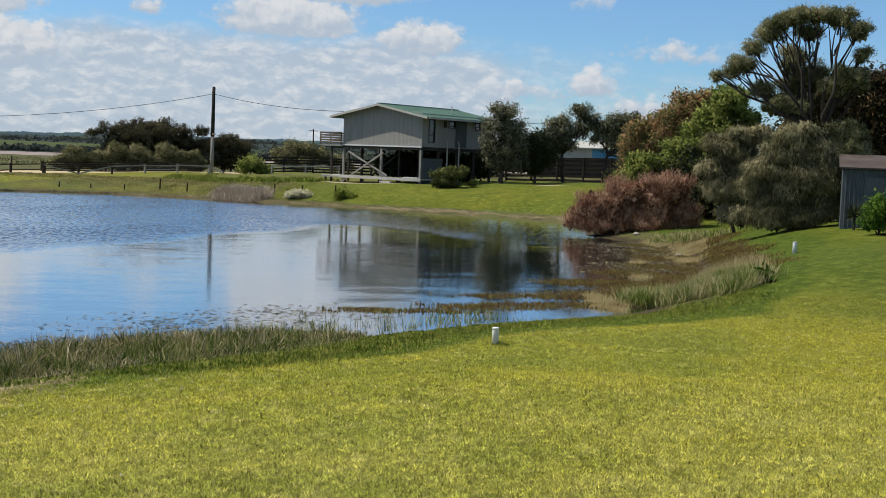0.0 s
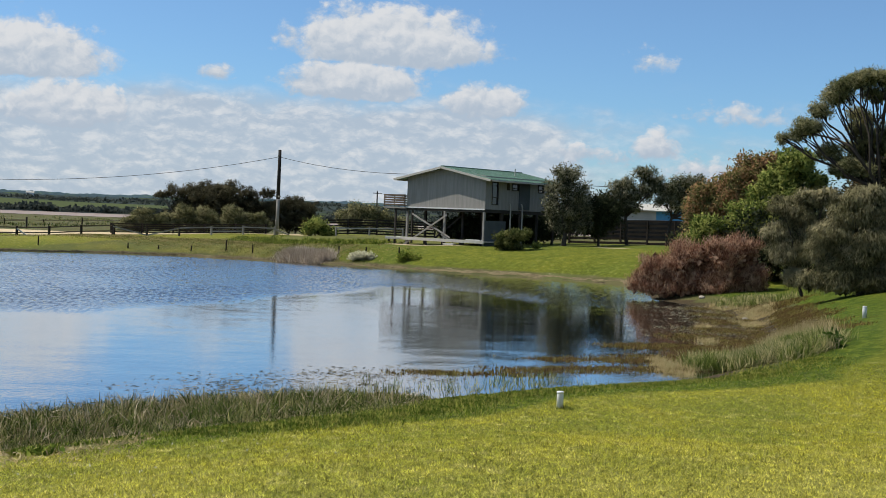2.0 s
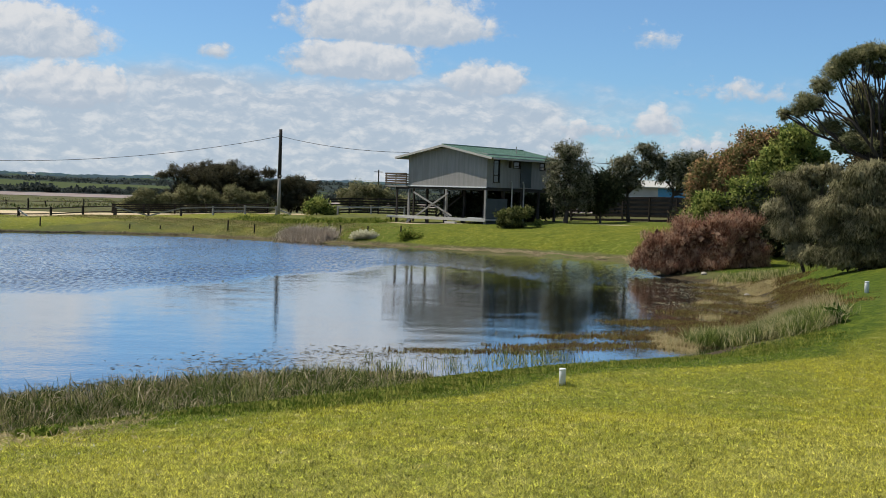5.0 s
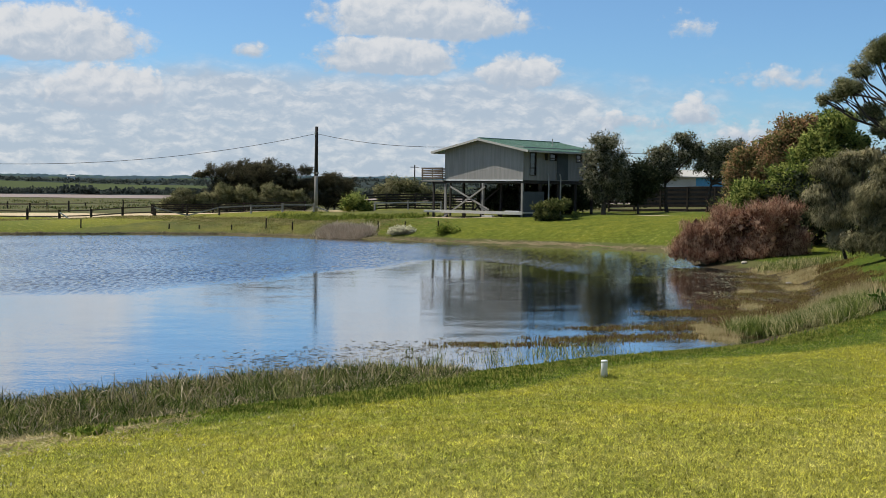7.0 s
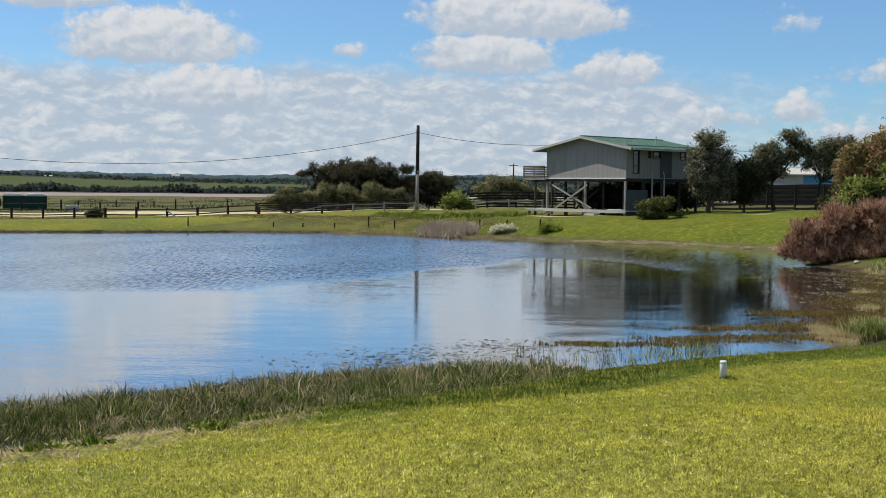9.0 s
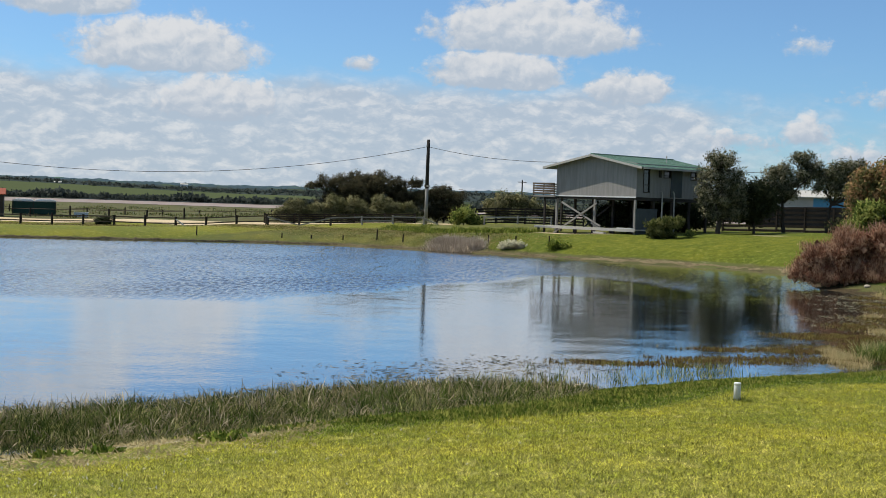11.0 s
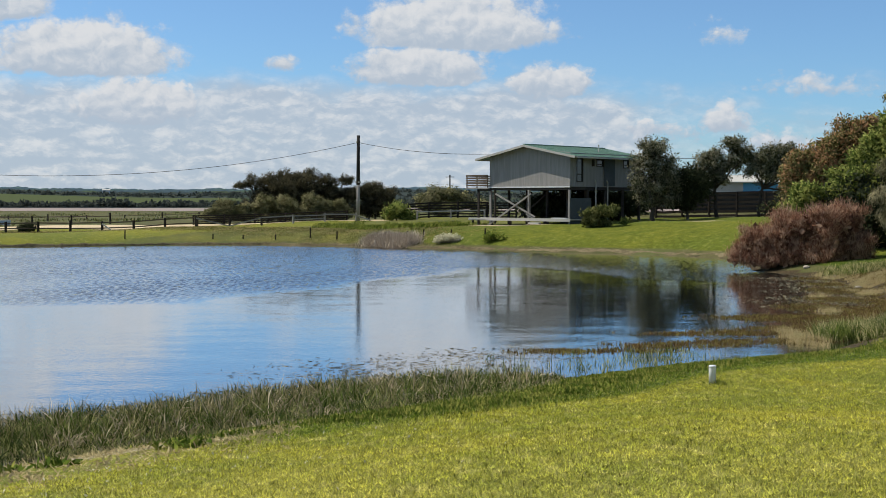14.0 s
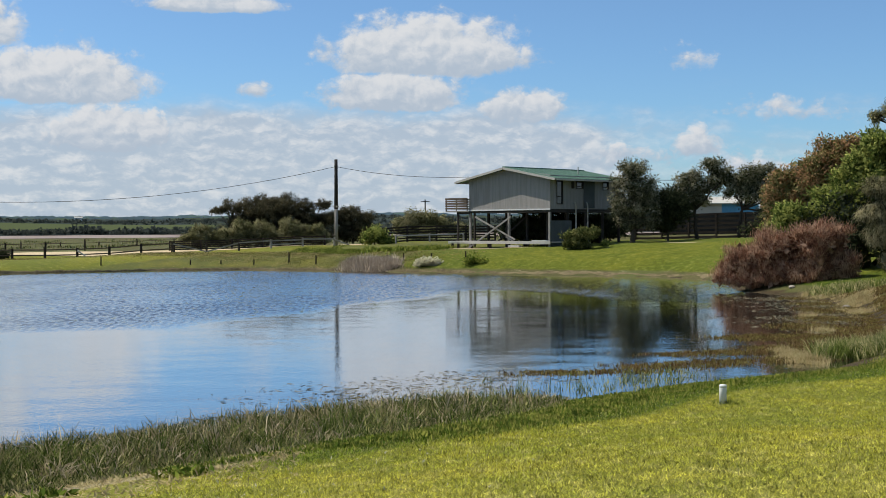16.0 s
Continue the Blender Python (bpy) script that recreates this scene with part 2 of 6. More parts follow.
def turf_material():
    """Blades of the lawn, each a shade of the patch that it stands in."""
    m, t = tree_of("turf_blades")
    k = Nodes(t)
    g = k.n("NewGeometry")
    rnd = g.outputs["Random Per Island"]
    lush = k.n("Attribute", attribute_name="lush").outputs["Fac"]
    c = lawn_colour(k, g.outputs["Position"], lush)
    shade = k.ramp(rnd, 0.0, 1.0, 0.6, 2.8)
    shade = k.math("MULTIPLY", shade, k.ramp(k.noise(g.outputs["Position"], 8.0, 3.0, 0.65), 0.38, 0.62, 0.68, 1.32))
    tone = k.n("CombineXYZ")
    for i in range(3):
        k.link(shade, tone.inputs[i])
    c = k.mix(1.0, c, tone.outputs[0], "MULTIPLY")
    c = k.mix(k.math("MULTIPLY", k.ramp(k.math("FRACT", k.math("MULTIPLY", rnd, 37.0)), 0.80, 0.86), 0.6), c, (0.62, 0.58, 0.22))
    add = k.n("VectorMath", operation="ADD")
    k.link(g.outputs["Normal"], add.inputs[0])
    add.inputs[1].default_value = (0, 0, 2.4)
    nrm = k.n("VectorMath", operation="NORMALIZE")
    k.link(add.outputs[0], nrm.inputs[0])
    p = k.surface(c, 0.7, nrm.outputs[0], 0.0, 0.12)
    tr = k.n("BsdfTranslucent")
    k.link(c, tr.inputs[0])
    mx = k.n("MixShader", i_0=0.5)
    k.link(p.outputs[0], mx.inputs[1])
    k.link(tr.outputs[0], mx.inputs[2])
    k.out(mx.outputs[0])
    return m


def ground_material():
    m, t = tree_of("ground")
    k = Nodes(t)
    pos = k.place()
    zone = k.n("VertexColor", layer_name="zone")
    sep = k.n("SeparateColor")
    k.link(zone.outputs[0], sep.inputs[0])
    # wet: shore mud, plus the painted shade under the house
    mown, wet, sand = sep.outputs
    grain = k.noise(pos, 38.0, 3.0, 0.7)
    tuft = k.noise(pos, 13.0, 4.0, 0.68)
    patch = k.noise(pos, 0.55, 4.0, 0.6)
    broad = k.noise(pos, 0.11, 3.0)
    blade = k.math("ADD", k.math("MULTIPLY", grain, 0.5), k.math("MULTIPLY", tuft, 0.5))
    lawn = lawn_colour(k, pos, zone.outputs[1])
    lawn = k.mix(1.0, lawn, (0.84, 0.86, 0.84), "MULTIPLY")
    lawn = k.mix(k.ramp(blade, 0.52, 0.40), lawn, k.mix(1.0, lawn, (0.50, 0.56, 0.45), "MULTIPLY"))
    lawn = k.mix(k.math("MULTIPLY", k.ramp(blade, 0.52, 0.64), 0.7), lawn, k.mix(1.0, lawn, (1.55, 1.50, 1.8), "MULTIPLY"))
    rough = k.mix(k.ramp(patch, 0.35, 0.65), (0.062, 0.070, 0.018), (0.105, 0.095, 0.036))
    rough = k.mix(k.ramp(tuft, 0.45, 0.72), rough, (0.135, 0.115, 0.052))
    rough = k.mix(k.ramp(broad, 0.5, 0.62), rough, (0.098, 0.108, 0.032))
    mud_and_shade = k.mix(k.ramp(tuft, 0.35, 0.7), (0.030, 0.023, 0.012), (0.105, 0.076, 0.038))
    bare = k.mix(k.ramp(tuft, 0.35, 0.7), (0.40, 0.31, 0.19), (0.52, 0.43, 0.28))
    c = k.mix(k.ramp(k.math("ADD", mown, k.math("MULTIPLY_ADD", patch, 0.3, -0.15)), 0.35, 0.65), rough, lawn)
    c = k.mix(k.ramp(k.math("ADD", sand, k.math("MULTIPLY_ADD", tuft, 0.5, -0.25)), 0.35, 0.65), c, bare)
    c = k.mix(k.ramp(k.math("ADD", wet, k.math("MULTIPLY_ADD", patch, 0.3, -0.15)), 0.35, 0.65), c, mud_and_shade)
    h = k.math("ADD", k.math("MULTIPLY", tuft, 0.6), k.math("MULTIPLY", grain, 0.4))
    k.out(k.surface(c, 0.9, k.bump(h, 0.9, 0.05), 0.0, 0.15).outputs[0])
    return m


def water_material(name, base):
    m, t = tree_of(name)
    k = Nodes(t)
    pos = k.place()
    sep = k.n("SeparateXYZ")
    k.link(pos, sep.inputs[0])
    out = k.math("ADD", k.math("MULTIPLY", sep.outputs[0], -math.sin(VIEW)), k.math("MULTIPLY", sep.outputs[1], math.cos(VIEW)))
    side = k.math("ADD", k.math("MULTIPLY", sep.outputs[0], math.cos(VIEW)), k.math("MULTIPLY", sep.outputs[1], math.sin(VIEW)))
    turned = k.n("CombineXYZ")
    k.link(side, turned.inputs[0])
    k.link(out, turned.inputs[1])
    along_wind = turned.outputs[0]
    split = k.n("SeparateColor")
    k.link(k.n("VertexColor", layer_name="wind").outputs[0], split.inputs[0])
    far = split.outputs[0]                                # 1 where the wind ripples the water
    small = k.noise(along_wind, 5.5, 3.0, 0.6)
    n1 = k.bump(small, k.math("MULTIPLY_ADD", far, RIPPLE[1], RIPPLE[0]), 0.07)
    # chop: short-crested slopes along the wind, over a slow swell in the calm part
    crest = k.noise(k.stretch(along_wind, 5.5, 1.1, 1.0), 1.0, 2.0, 0.6)
    gust = k.noise(k.stretch(along_wind, 0.16, 0.06, 1.0), 1.0, 3.0)
    swell = k.noise(k.stretch(along_wind, 0.5, 1.3, 1.0), 0.8, 3.0)
    slope = k.math("MULTIPLY", k.math("SUBTRACT", crest, 0.63), k.math("MULTIPLY", far, k.ramp(gust, 0.3, 0.7, CHOP * 0.7, CHOP * 1.3)))
    slope = k.math("ADD", slope, k.math("MULTIPLY_ADD", swell, 0.036, -0.019))
    tilt = k.n("VectorMath", operation="SCALE")
    tilt.inputs[0].default_value = (-math.sin(VIEW), math.cos(VIEW), 0.0)
    k.link(slope, tilt.inputs["Scale"])
    add = k.n("VectorMath", operation="ADD")
    k.link(n1, add.inputs[0])
    k.link(tilt.outputs[0], add.inputs[1])
    nrm = k.n("VectorMath", operation="NORMALIZE")
    k.link(add.outputs[0], nrm.inputs[0])
    p = k.surface(base, k.math("MULTIPLY_ADD", far, 0.05, 0.012), nrm.outputs[0])
    p.inputs["IOR"].default_value = 1.8
    p.inputs["Coat Weight"].default_value, p.inputs["Coat IOR"].default_value = 1.0, 1.45
    k.link(nrm.outputs[0], p.inputs["Coat Normal"])
    k.link(k.math("MULTIPLY_ADD", far, 0.05, 0.012), p.inputs["Coat Roughness"])
    k.out(p.outputs[0])
    return m


def distance_material():
    m, t = tree_of("distance")
    k = Nodes(t)
    pos = k.place()
    wood = k.noise(k.stretch(pos, 1, 1, 0.0), 0.0042, 5.0, 0.62)
    clump = k.noise(pos, 0.05, 4.0, 0.6)
    trees = k.mix(k.ramp(clump, 0.35, 0.65), (0.030, 0.040, 0.043), (0.050, 0.063, 0.060))
    field = k.mix(k.noise(pos, 0.01, 2.0), (0.046, 0.064, 0.036), (0.066, 0.078, 0.048))
    off = k.n("VectorMath", operation="DISTANCE")
    k.link(k.stretch(pos, 1, 1, 0.0), off.inputs[0])
    off.inputs[1].default_value = (62, -75, 0)
    reach = off.outputs["Value"]
    slope = k.math("MULTIPLY", k.ramp(reach, 590, 620), k.ramp(reach, 1330, 1260))
    open_land = k.math("MAXIMUM", k.ramp(wood, 0.57, 0.585), k.math("MULTIPLY", slope, k.ramp(wood, 0.505, 0.52)))
    green = k.n("VectorMath", operation="DISTANCE")
    k.link(k.stretch(pos, 1, 1, 0.0), green.inputs[0])
    green.inputs[1].default_value = (-849, 339, 0)
    sown = k.math("MULTIPLY", k.ramp(green.outputs["Value"], 215, 200), slope)
    open_land = k.math("MAXIMUM", open_land, k.math("MULTIPLY", k.ramp(k.noise(k.stretch(pos, 1, 1, 0.0), 0.011, 5.0, 0.65), 0.53, 0.56), 0.8))
    open_land = k.math("MULTIPLY", open_land, k.ramp(k.noise(k.stretch(pos, 1, 1, 0.0), 0.02, 3.0), 0.42, 0.5))
    c = k.mix(open_land, trees, field)
    c = k.mix(sown, c, (0.080, 0.098, 0.048))
    # haze put into the colour: hills turn paler and bluer with distance
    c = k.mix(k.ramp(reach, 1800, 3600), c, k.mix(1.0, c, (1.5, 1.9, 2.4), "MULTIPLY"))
    k.out(k.surface(c, 0.95, k.bump(clump, 0.6, 4.0), 0.0, 0.0).outputs[0])
    return m


def grooved(name, a, b, pitch=0.2):
    """Grooved sheet cladding, weathered."""
    m, t = tree_of(name)
    k = Nodes(t)
    pos = k.place()
    s = k.n("SeparateXYZ")
    k.link(pos, s.inputs[0])
    w = k.math("FRACT", k.math("DIVIDE", k.math("ADD", s.outputs[0], s.outputs[1]), pitch))
    groove = k.ramp(k.math("ABSOLUTE", k.math("SUBTRACT", w, 0.5)), 0.40, 0.47, 1.0, 0.0)
    streak = k.noise(k.stretch(pos, 2.5, 2.5, 0.25), 1.6, 4.0)
    c = k.mix(k.ramp(streak, 0.3, 0.7), a, b)
    c = k.mix(k.math("MULTIPLY", k.math("SUBTRACT", 1.0, groove), 0.14), c, (0.10, 0.09, 0.08))
    k.out(k.surface(c, 0.75, k.bump(groove, 0.6, 0.015), 0.0, 0.3).outputs[0])
    return m


def glass_dark():
    m, t = tree_of("window_glass")
    k = Nodes(t)
    pos = k.place()
    k.out(k.surface(k.mix(k.noise(pos, 2.0), (0.012, 0.013, 0.014), (0.03, 0.03, 0.03)), 0.05, None, 0.0, 0.6).outputs[0])
    return m


M = {
    "ground": ground_material(),
    "water": water_material("pond_water", (0.020, 0.023, 0.022)),
    "distance": distance_material(),
    "earth": plain("bank_earth", (0.075, 0.060, 0.030), (0.26, 0.21, 0.115), 0.9, 0.95, bump=0.6, depth=0.04),
    "dry_clump": leafy("dead_grass", (0.42, 0.33, 0.25), (0.74, 0.62, 0.50), None, 0.2, 0.9, 1.8),
    "lagoon": plain("wet_sand_flat", (0.23, 0.18, 0.155), (0.33, 0.27, 0.24), 0.01, 0.8, bump=0.05, spec=0.1),
    "track": plain("sandy_track", (0.46, 0.35, 0.20), (0.62, 0.50, 0.32), 1.0, 0.95, bump=0.5, depth=0.03),
    "cladding": grooved("grey_cladding", (0.25, 0.235, 0.215), (0.32, 0.30, 0.275)),
    "panel": plain("dark_panel", (0.075, 0.085, 0.085), (0.12, 0.13, 0.13), 2.0, 0.8),
    "green_roof": plain("green_metal_roof", (0.12, 0.21, 0.16), (0.17, 0.27, 0.21), 1.0, 0.42, 0.0, 0.05),
    "fascia": plain("cream_fascia", (0.42, 0.40, 0.35), (0.55, 0.52, 0.46), 3.0, 0.6),
    "soffit": plain("dark_bearer", (0.03, 0.028, 0.025), (0.07, 0.06, 0.05), 3.0, 0.9),
    "stump": plain("dark_stump", (0.035, 0.030, 0.026), (0.085, 0.075, 0.065), 3.0, 0.9, grain=(4, 4, 0.3)),
    "grey_timber": plain("weathered_timber", (0.20, 0.185, 0.165), (0.36, 0.34, 0.31), 3.0, 0.85, grain=(4, 4, 0.4), bump=0.4),
    "pale_board": plain("pale_boards", (0.40, 0.38, 0.34), (0.56, 0.54, 0.50), 2.0, 0.8, grain=(0.4, 3, 3)),
    "dark_timber": plain("dark_fence_timber", (0.016, 0.013, 0.011), (0.042, 0.035, 0.029), 2.0, 0.9),
    "brown_timber": plain("brown_fence_timber", (0.075, 0.055, 0.04), (0.17, 0.135, 0.10), 2.0, 0.9),
    "pole_dark": plain("dark_pole", (0.022, 0.020, 0.018), (0.05, 0.045, 0.04), 3.0, 0.85, grain=(4, 4, 0.2)),
    "pole_pale": plain("weathered_pole", (0.20, 0.185, 0.16), (0.33, 0.31, 0.28), 3.0, 0.85, grain=(4, 4, 0.2)),
    "wire": plain("wire", (0.03, 0.03, 0.03), (0.05, 0.05, 0.05), 1.0, 0.6),
    "white_plastic": plain("white_pipe", (0.66, 0.66, 0.64), (0.80, 0.80, 0.78), 9.0, 0.45, bump=0.05, depth=0.002),
    # iron darker than it is: the trees' shade is put into its colour
    "shed_iron": plain("shed_iron", (0.062, 0.074, 0.080), (0.115, 0.13, 0.138), 2.0, 0.6, 0.1, grain=(3, 3, 0.3)),
    "shed_roof": plain("rusty_roof", (0.06, 0.040, 0.030), (0.15, 0.125, 0.11), 1.5, 0.7, 0.1),
    "glass": glass_dark(),
    "white_paint": plain("white_paint", (0.60, 0.60, 0.58), (0.74, 0.74, 0.72), 3.0, 0.6),
    "blue_wall": plain("blue_wall", (0.10, 0.30, 0.48), (0.14, 0.38, 0.58), 1.0, 0.6),
    "pale_roof": plain("pale_roof", (0.48, 0.46, 0.40), (0.60, 0.58, 0.52), 1.0, 0.6),
    "tank_green": plain("green_cloth", (0.018, 0.045, 0.035), (0.03, 0.07, 0.055), 2.0, 0.9),
    "bark": plain("bark", (0.030, 0.024, 0.019), (0.085, 0.070, 0.055), 4.0, 0.95, grain=(2, 2, 0.5), bump=0.6, depth=0.03),
    "grey_bark": plain("grey_bark", (0.09, 0.08, 0.07), (0.20, 0.18, 0.16), 4.0, 0.95, grain=(2, 2, 0.5), bump=0.6, depth=0.03),
    "stone": plain("stone", (0.22, 0.19, 0.15), (0.42, 0.37, 0.30), 4.0, 0.9, bump=0.5, depth=0.03),
    "l_sheoak": leafy("sheoak_needles", (0.084, 0.092, 0.038), (0.297, 0.297, 0.135), (0.400, 0.369, 0.188), 0.3, mass=1.5),
    "l_weeping": leafy("weeping_needles", (0.064, 0.061, 0.027), (0.275, 0.250, 0.125), (0.37, 0.33, 0.185), 0.25, 0.5, mass=1.5),
    "l_banksia": leafy("banksia_leaves", (0.044, 0.050, 0.023), (0.200, 0.200, 0.110), (0.32, 0.30, 0.195), 0.2, 0.8, mass=1.5),
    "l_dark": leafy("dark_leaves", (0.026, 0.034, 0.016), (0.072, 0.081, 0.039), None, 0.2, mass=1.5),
    "l_umbrella": leafy("tea_tree_leaves", (0.034, 0.032, 0.018), (0.092, 0.082, 0.044), (0.125, 0.112, 0.060), 0.2, 0.25, 0.3, mass=1.5),
    "l_olive": leafy("olive_leaves", (0.085, 0.088, 0.034), (0.25, 0.24, 0.105), (0.33, 0.305, 0.155), 0.25, 0.3, 0.6, mass=1.5),
    "l_round": leafy("bush_leaves", (0.047, 0.061, 0.017), (0.163, 0.182, 0.052), (0.250, 0.250, 0.088), 0.25, 0.8, mass=1.5),
    "l_green": leafy("green_leaves", (0.079, 0.121, 0.027), (0.265, 0.322, 0.071), (0.391, 0.414, 0.109), 0.4, mass=1.5),
    "l_bright": leafy("bright_leaves", (0.055, 0.11, 0.015), (0.14, 0.24, 0.035), None, 0.35, mass=1.5),
    "l_redtree": leafy("bronze_leaves", (0.131, 0.128, 0.047), (0.378, 0.338, 0.132), (0.413, 0.237, 0.115), 0.3, 0.7, mass=1.5),
    "l_redbush": leafy("rusty_twigs", (0.160, 0.070, 0.044), (0.56, 0.285, 0.180), (0.58, 0.38, 0.25), 0.35, 0.9, mass=1.2),
    "l_brown": leafy("brown_leaves", (0.021, 0.022, 0.011), (0.090, 0.081, 0.039), (0.125, 0.085, 0.045), 0.2, 0.7, mass=1.5),
    "bank": leafy("bank_grass", (0.10, 0.108, 0.026), (0.24, 0.215, 0.06), (0.40, 0.32, 0.15), 0.45, 0.35, 1.6),
    "lush": leafy("shore_grass", (0.065, 0.110, 0.011), (0.20, 0.25, 0.030), (0.32, 0.31, 0.060), 0.15, 1.5, 1.4),
    "tall": leafy("tall_grass", (0.085, 0.125, 0.022), (0.32, 0.36, 0.085), (0.56, 0.49, 0.24), 0.35, 0.7, 1.1),
    # leaf colour lightened to carry the haze over the far shore
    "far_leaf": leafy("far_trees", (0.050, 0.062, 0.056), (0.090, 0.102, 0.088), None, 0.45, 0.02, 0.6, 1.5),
    "trough_blue": plain("pale_blue_plastic", (0.34, 0.42, 0.50), (0.46, 0.54, 0.62), 2.0, 0.5),
    "red_roof": plain("red_iron_roof", (0.24, 0.060, 0.035), (0.38, 0.12, 0.07), 1.5, 0.6),
    "straw": leafy("straw", (0.36, 0.29, 0.13), (0.68, 0.58, 0.31), (0.50, 0.39, 0.20), 0.2, 0.9, 2.4),
    "stem": leafy("floating_stems", (0.16, 0.13, 0.08), (0.36, 0.32, 0.22), None, 0.1, 1.4, 1.0),
    "reed": leafy("reeds", (0.034, 0.056, 0.010), (0.145, 0.190, 0.038), (0.25, 0.215, 0.095), 0.2, 0.9, 0.7),
    "reed_dry": leafy("dry_reeds", (0.34, 0.26, 0.15), (0.68, 0.56, 0.37), None, 0.25, 0.9, 1.0),
    "reed_green": leafy("green_reeds", (0.055, 0.090, 0.014), (0.20, 0.25, 0.05), (0.40, 0.38, 0.14), 0.25, 0.7, 0.9),
    "sedge": leafy("brown_sedge", (0.085, 0.050, 0.018), (0.26, 0.155, 0.065), (0.22, 0.18, 0.05), 0.2, 1.0, 0.9),
    "turf": turf_material(),
    "clover": leafy("low_weeds", (0.075, 0.12, 0.012), (0.20, 0.26, 0.03), (0.27, 0.28, 0.05), 0.15, 1.5, 1.2),
    "petal": leafy("pale_flowers", (0.66, 0.62, 0.43), (0.82, 0.78, 0.60), None, 0.45, 0.5, 3.0),
}


# ---------------------------------------------------------------- mesh helpers
class Build:
    """Collects the faces of one part."""

    def __init__(self):
        self.v, self.f = [], []

    def box(self, c, s, m=None):
        n = len(self.v)
        for dz in (-0.5, 0.5):
            for dx, dy in ((-0.5, -0.5), (0.5, -0.5), (0.5, 0.5), (-0.5, 0.5)):
                p = Vector((dx * s[0], dy * s[1], dz * s[2]))
                p = (m @ p if m else p) + Vector(c)
                self.v.append(tuple(p))
        for q in ((3, 2, 1, 0), (4, 5, 6, 7), (0, 1, 5, 4), (1, 2, 6, 5), (2, 3, 7, 6), (3, 0, 4, 7)):
            self.f.append(tuple(n + i for i in q))
        return self

    def beam(self, a, b, w, h):
        a, b = Vector(a), Vector(b)
        d = (b - a).normalized()
        side = d.cross(Vector((0, 0, 1)))
        side = side.normalized() if side.length > 1e-4 else Vector((1, 0, 0))
        up = side.cross(d)
        n = len(self.v)
        for p in (a, b):
            for i, j in ((-1, -1), (1, -1), (1, 1), (-1, 1)):
                self.v.append(tuple(p + side * i * w / 2 + up * j * h / 2))
        for q in ((3, 2, 1, 0), (4, 5, 6, 7), (0, 1, 5, 4), (1, 2, 6, 5), (2, 3, 7, 6), (3, 0, 4, 7)):
            self.f.append(tuple(n + i for i in q))
        return self

    def tube(self, pts, radii, sides=6, cap=True):
        rings = []
        for i, p in enumerate(pts):
            p = Vector(p)
            d = (Vector(pts[min(i + 1, len(pts) - 1)]) - Vector(pts[max(i - 1, 0)])).normalized()
            e = d.cross(Vector((0.31, 0.95, 0.05)) if abs(d.y) < 0.9 else Vector((1, 0, 0))).normalized()
            g = d.cross(e)
            rings.append(len(self.v))
            for s in range(sides):
                a = 2 * math.pi * s / sides
                self.v.append(tuple(p + (e * math.cos(a) + g * math.sin(a)) * radii[i]))
        for r0, r1 in zip(rings, rings[1:]):
            for s in range(sides):
                t = (s + 1) % sides
                self.f.append((r0 + s, r0 + t, r1 + t, r1 + s))
        if cap:
            self.f.append(tuple(rings[-1] + s for s in range(sides)))
            self.f.append(tuple(rings[0] + s for s in reversed(range(sides))))
        return self

    def mesh(self, name, material, smooth=False):
        me = bpy.data.meshes.new(name)
        me.from_pydata(self.v, [], self.f)
        me.materials.append(M[material])
        if smooth:
            me.polygons.foreach_set("use_smooth", [True] * len(me.polygons))
        return me


def mesh_of(name, verts, faces, material, smooth=False, outward=None):
    """A mesh from arrays: (n, 3) places and (m, 3 or 4) corners."""
    me = bpy.data.meshes.new(name)
    verts, faces = np.asarray(verts, np.float32), np.asarray(faces, np.int32)
    k = faces.shape[1]
    me.vertices.add(len(verts))
    me.vertices.foreach_set("co", verts.ravel())
    me.loops.add(faces.size)
    me.loops.foreach_set("vertex_index", faces.ravel())
    me.polygons.add(len(faces))
    me.polygons.foreach_set("loop_start", np.arange(0, faces.size, k, dtype=np.int32))
    me.polygons.foreach_set("loop_total", np.full(len(faces), k, np.int32))
    if smooth:
        me.polygons.foreach_set("use_smooth", np.ones(len(faces), bool))
    me.update(calc_edges=True)
    me.materials.append(M[material])
    if outward is not None:
        me.attributes.new("outward", "FLOAT_VECTOR", "POINT").data.foreach_set("vector", np.asarray(outward, np.float32).ravel())
    return me


def thing(name, label, category, group="", kind="", at=None):
    e = new(name)
    if at is not None:
        e.matrix_world = at
    return tagged(e, label, category, group, kind)


def part(name, built, material, parent, label="", smooth=False):
    me = built if isinstance(built, bpy.types.Mesh) else built.mesh(name, material, smooth)
    ob = new(name, me)
    ob.parent = parent
    return tagged(ob, label)


def solo(name, built, material, label, category, group="", kind="", smooth=False):
    me = built if isinstance(built, bpy.types.Mesh) else built.mesh(name, material, smooth)
    return tagged(new(name, me), label, category, group, kind)


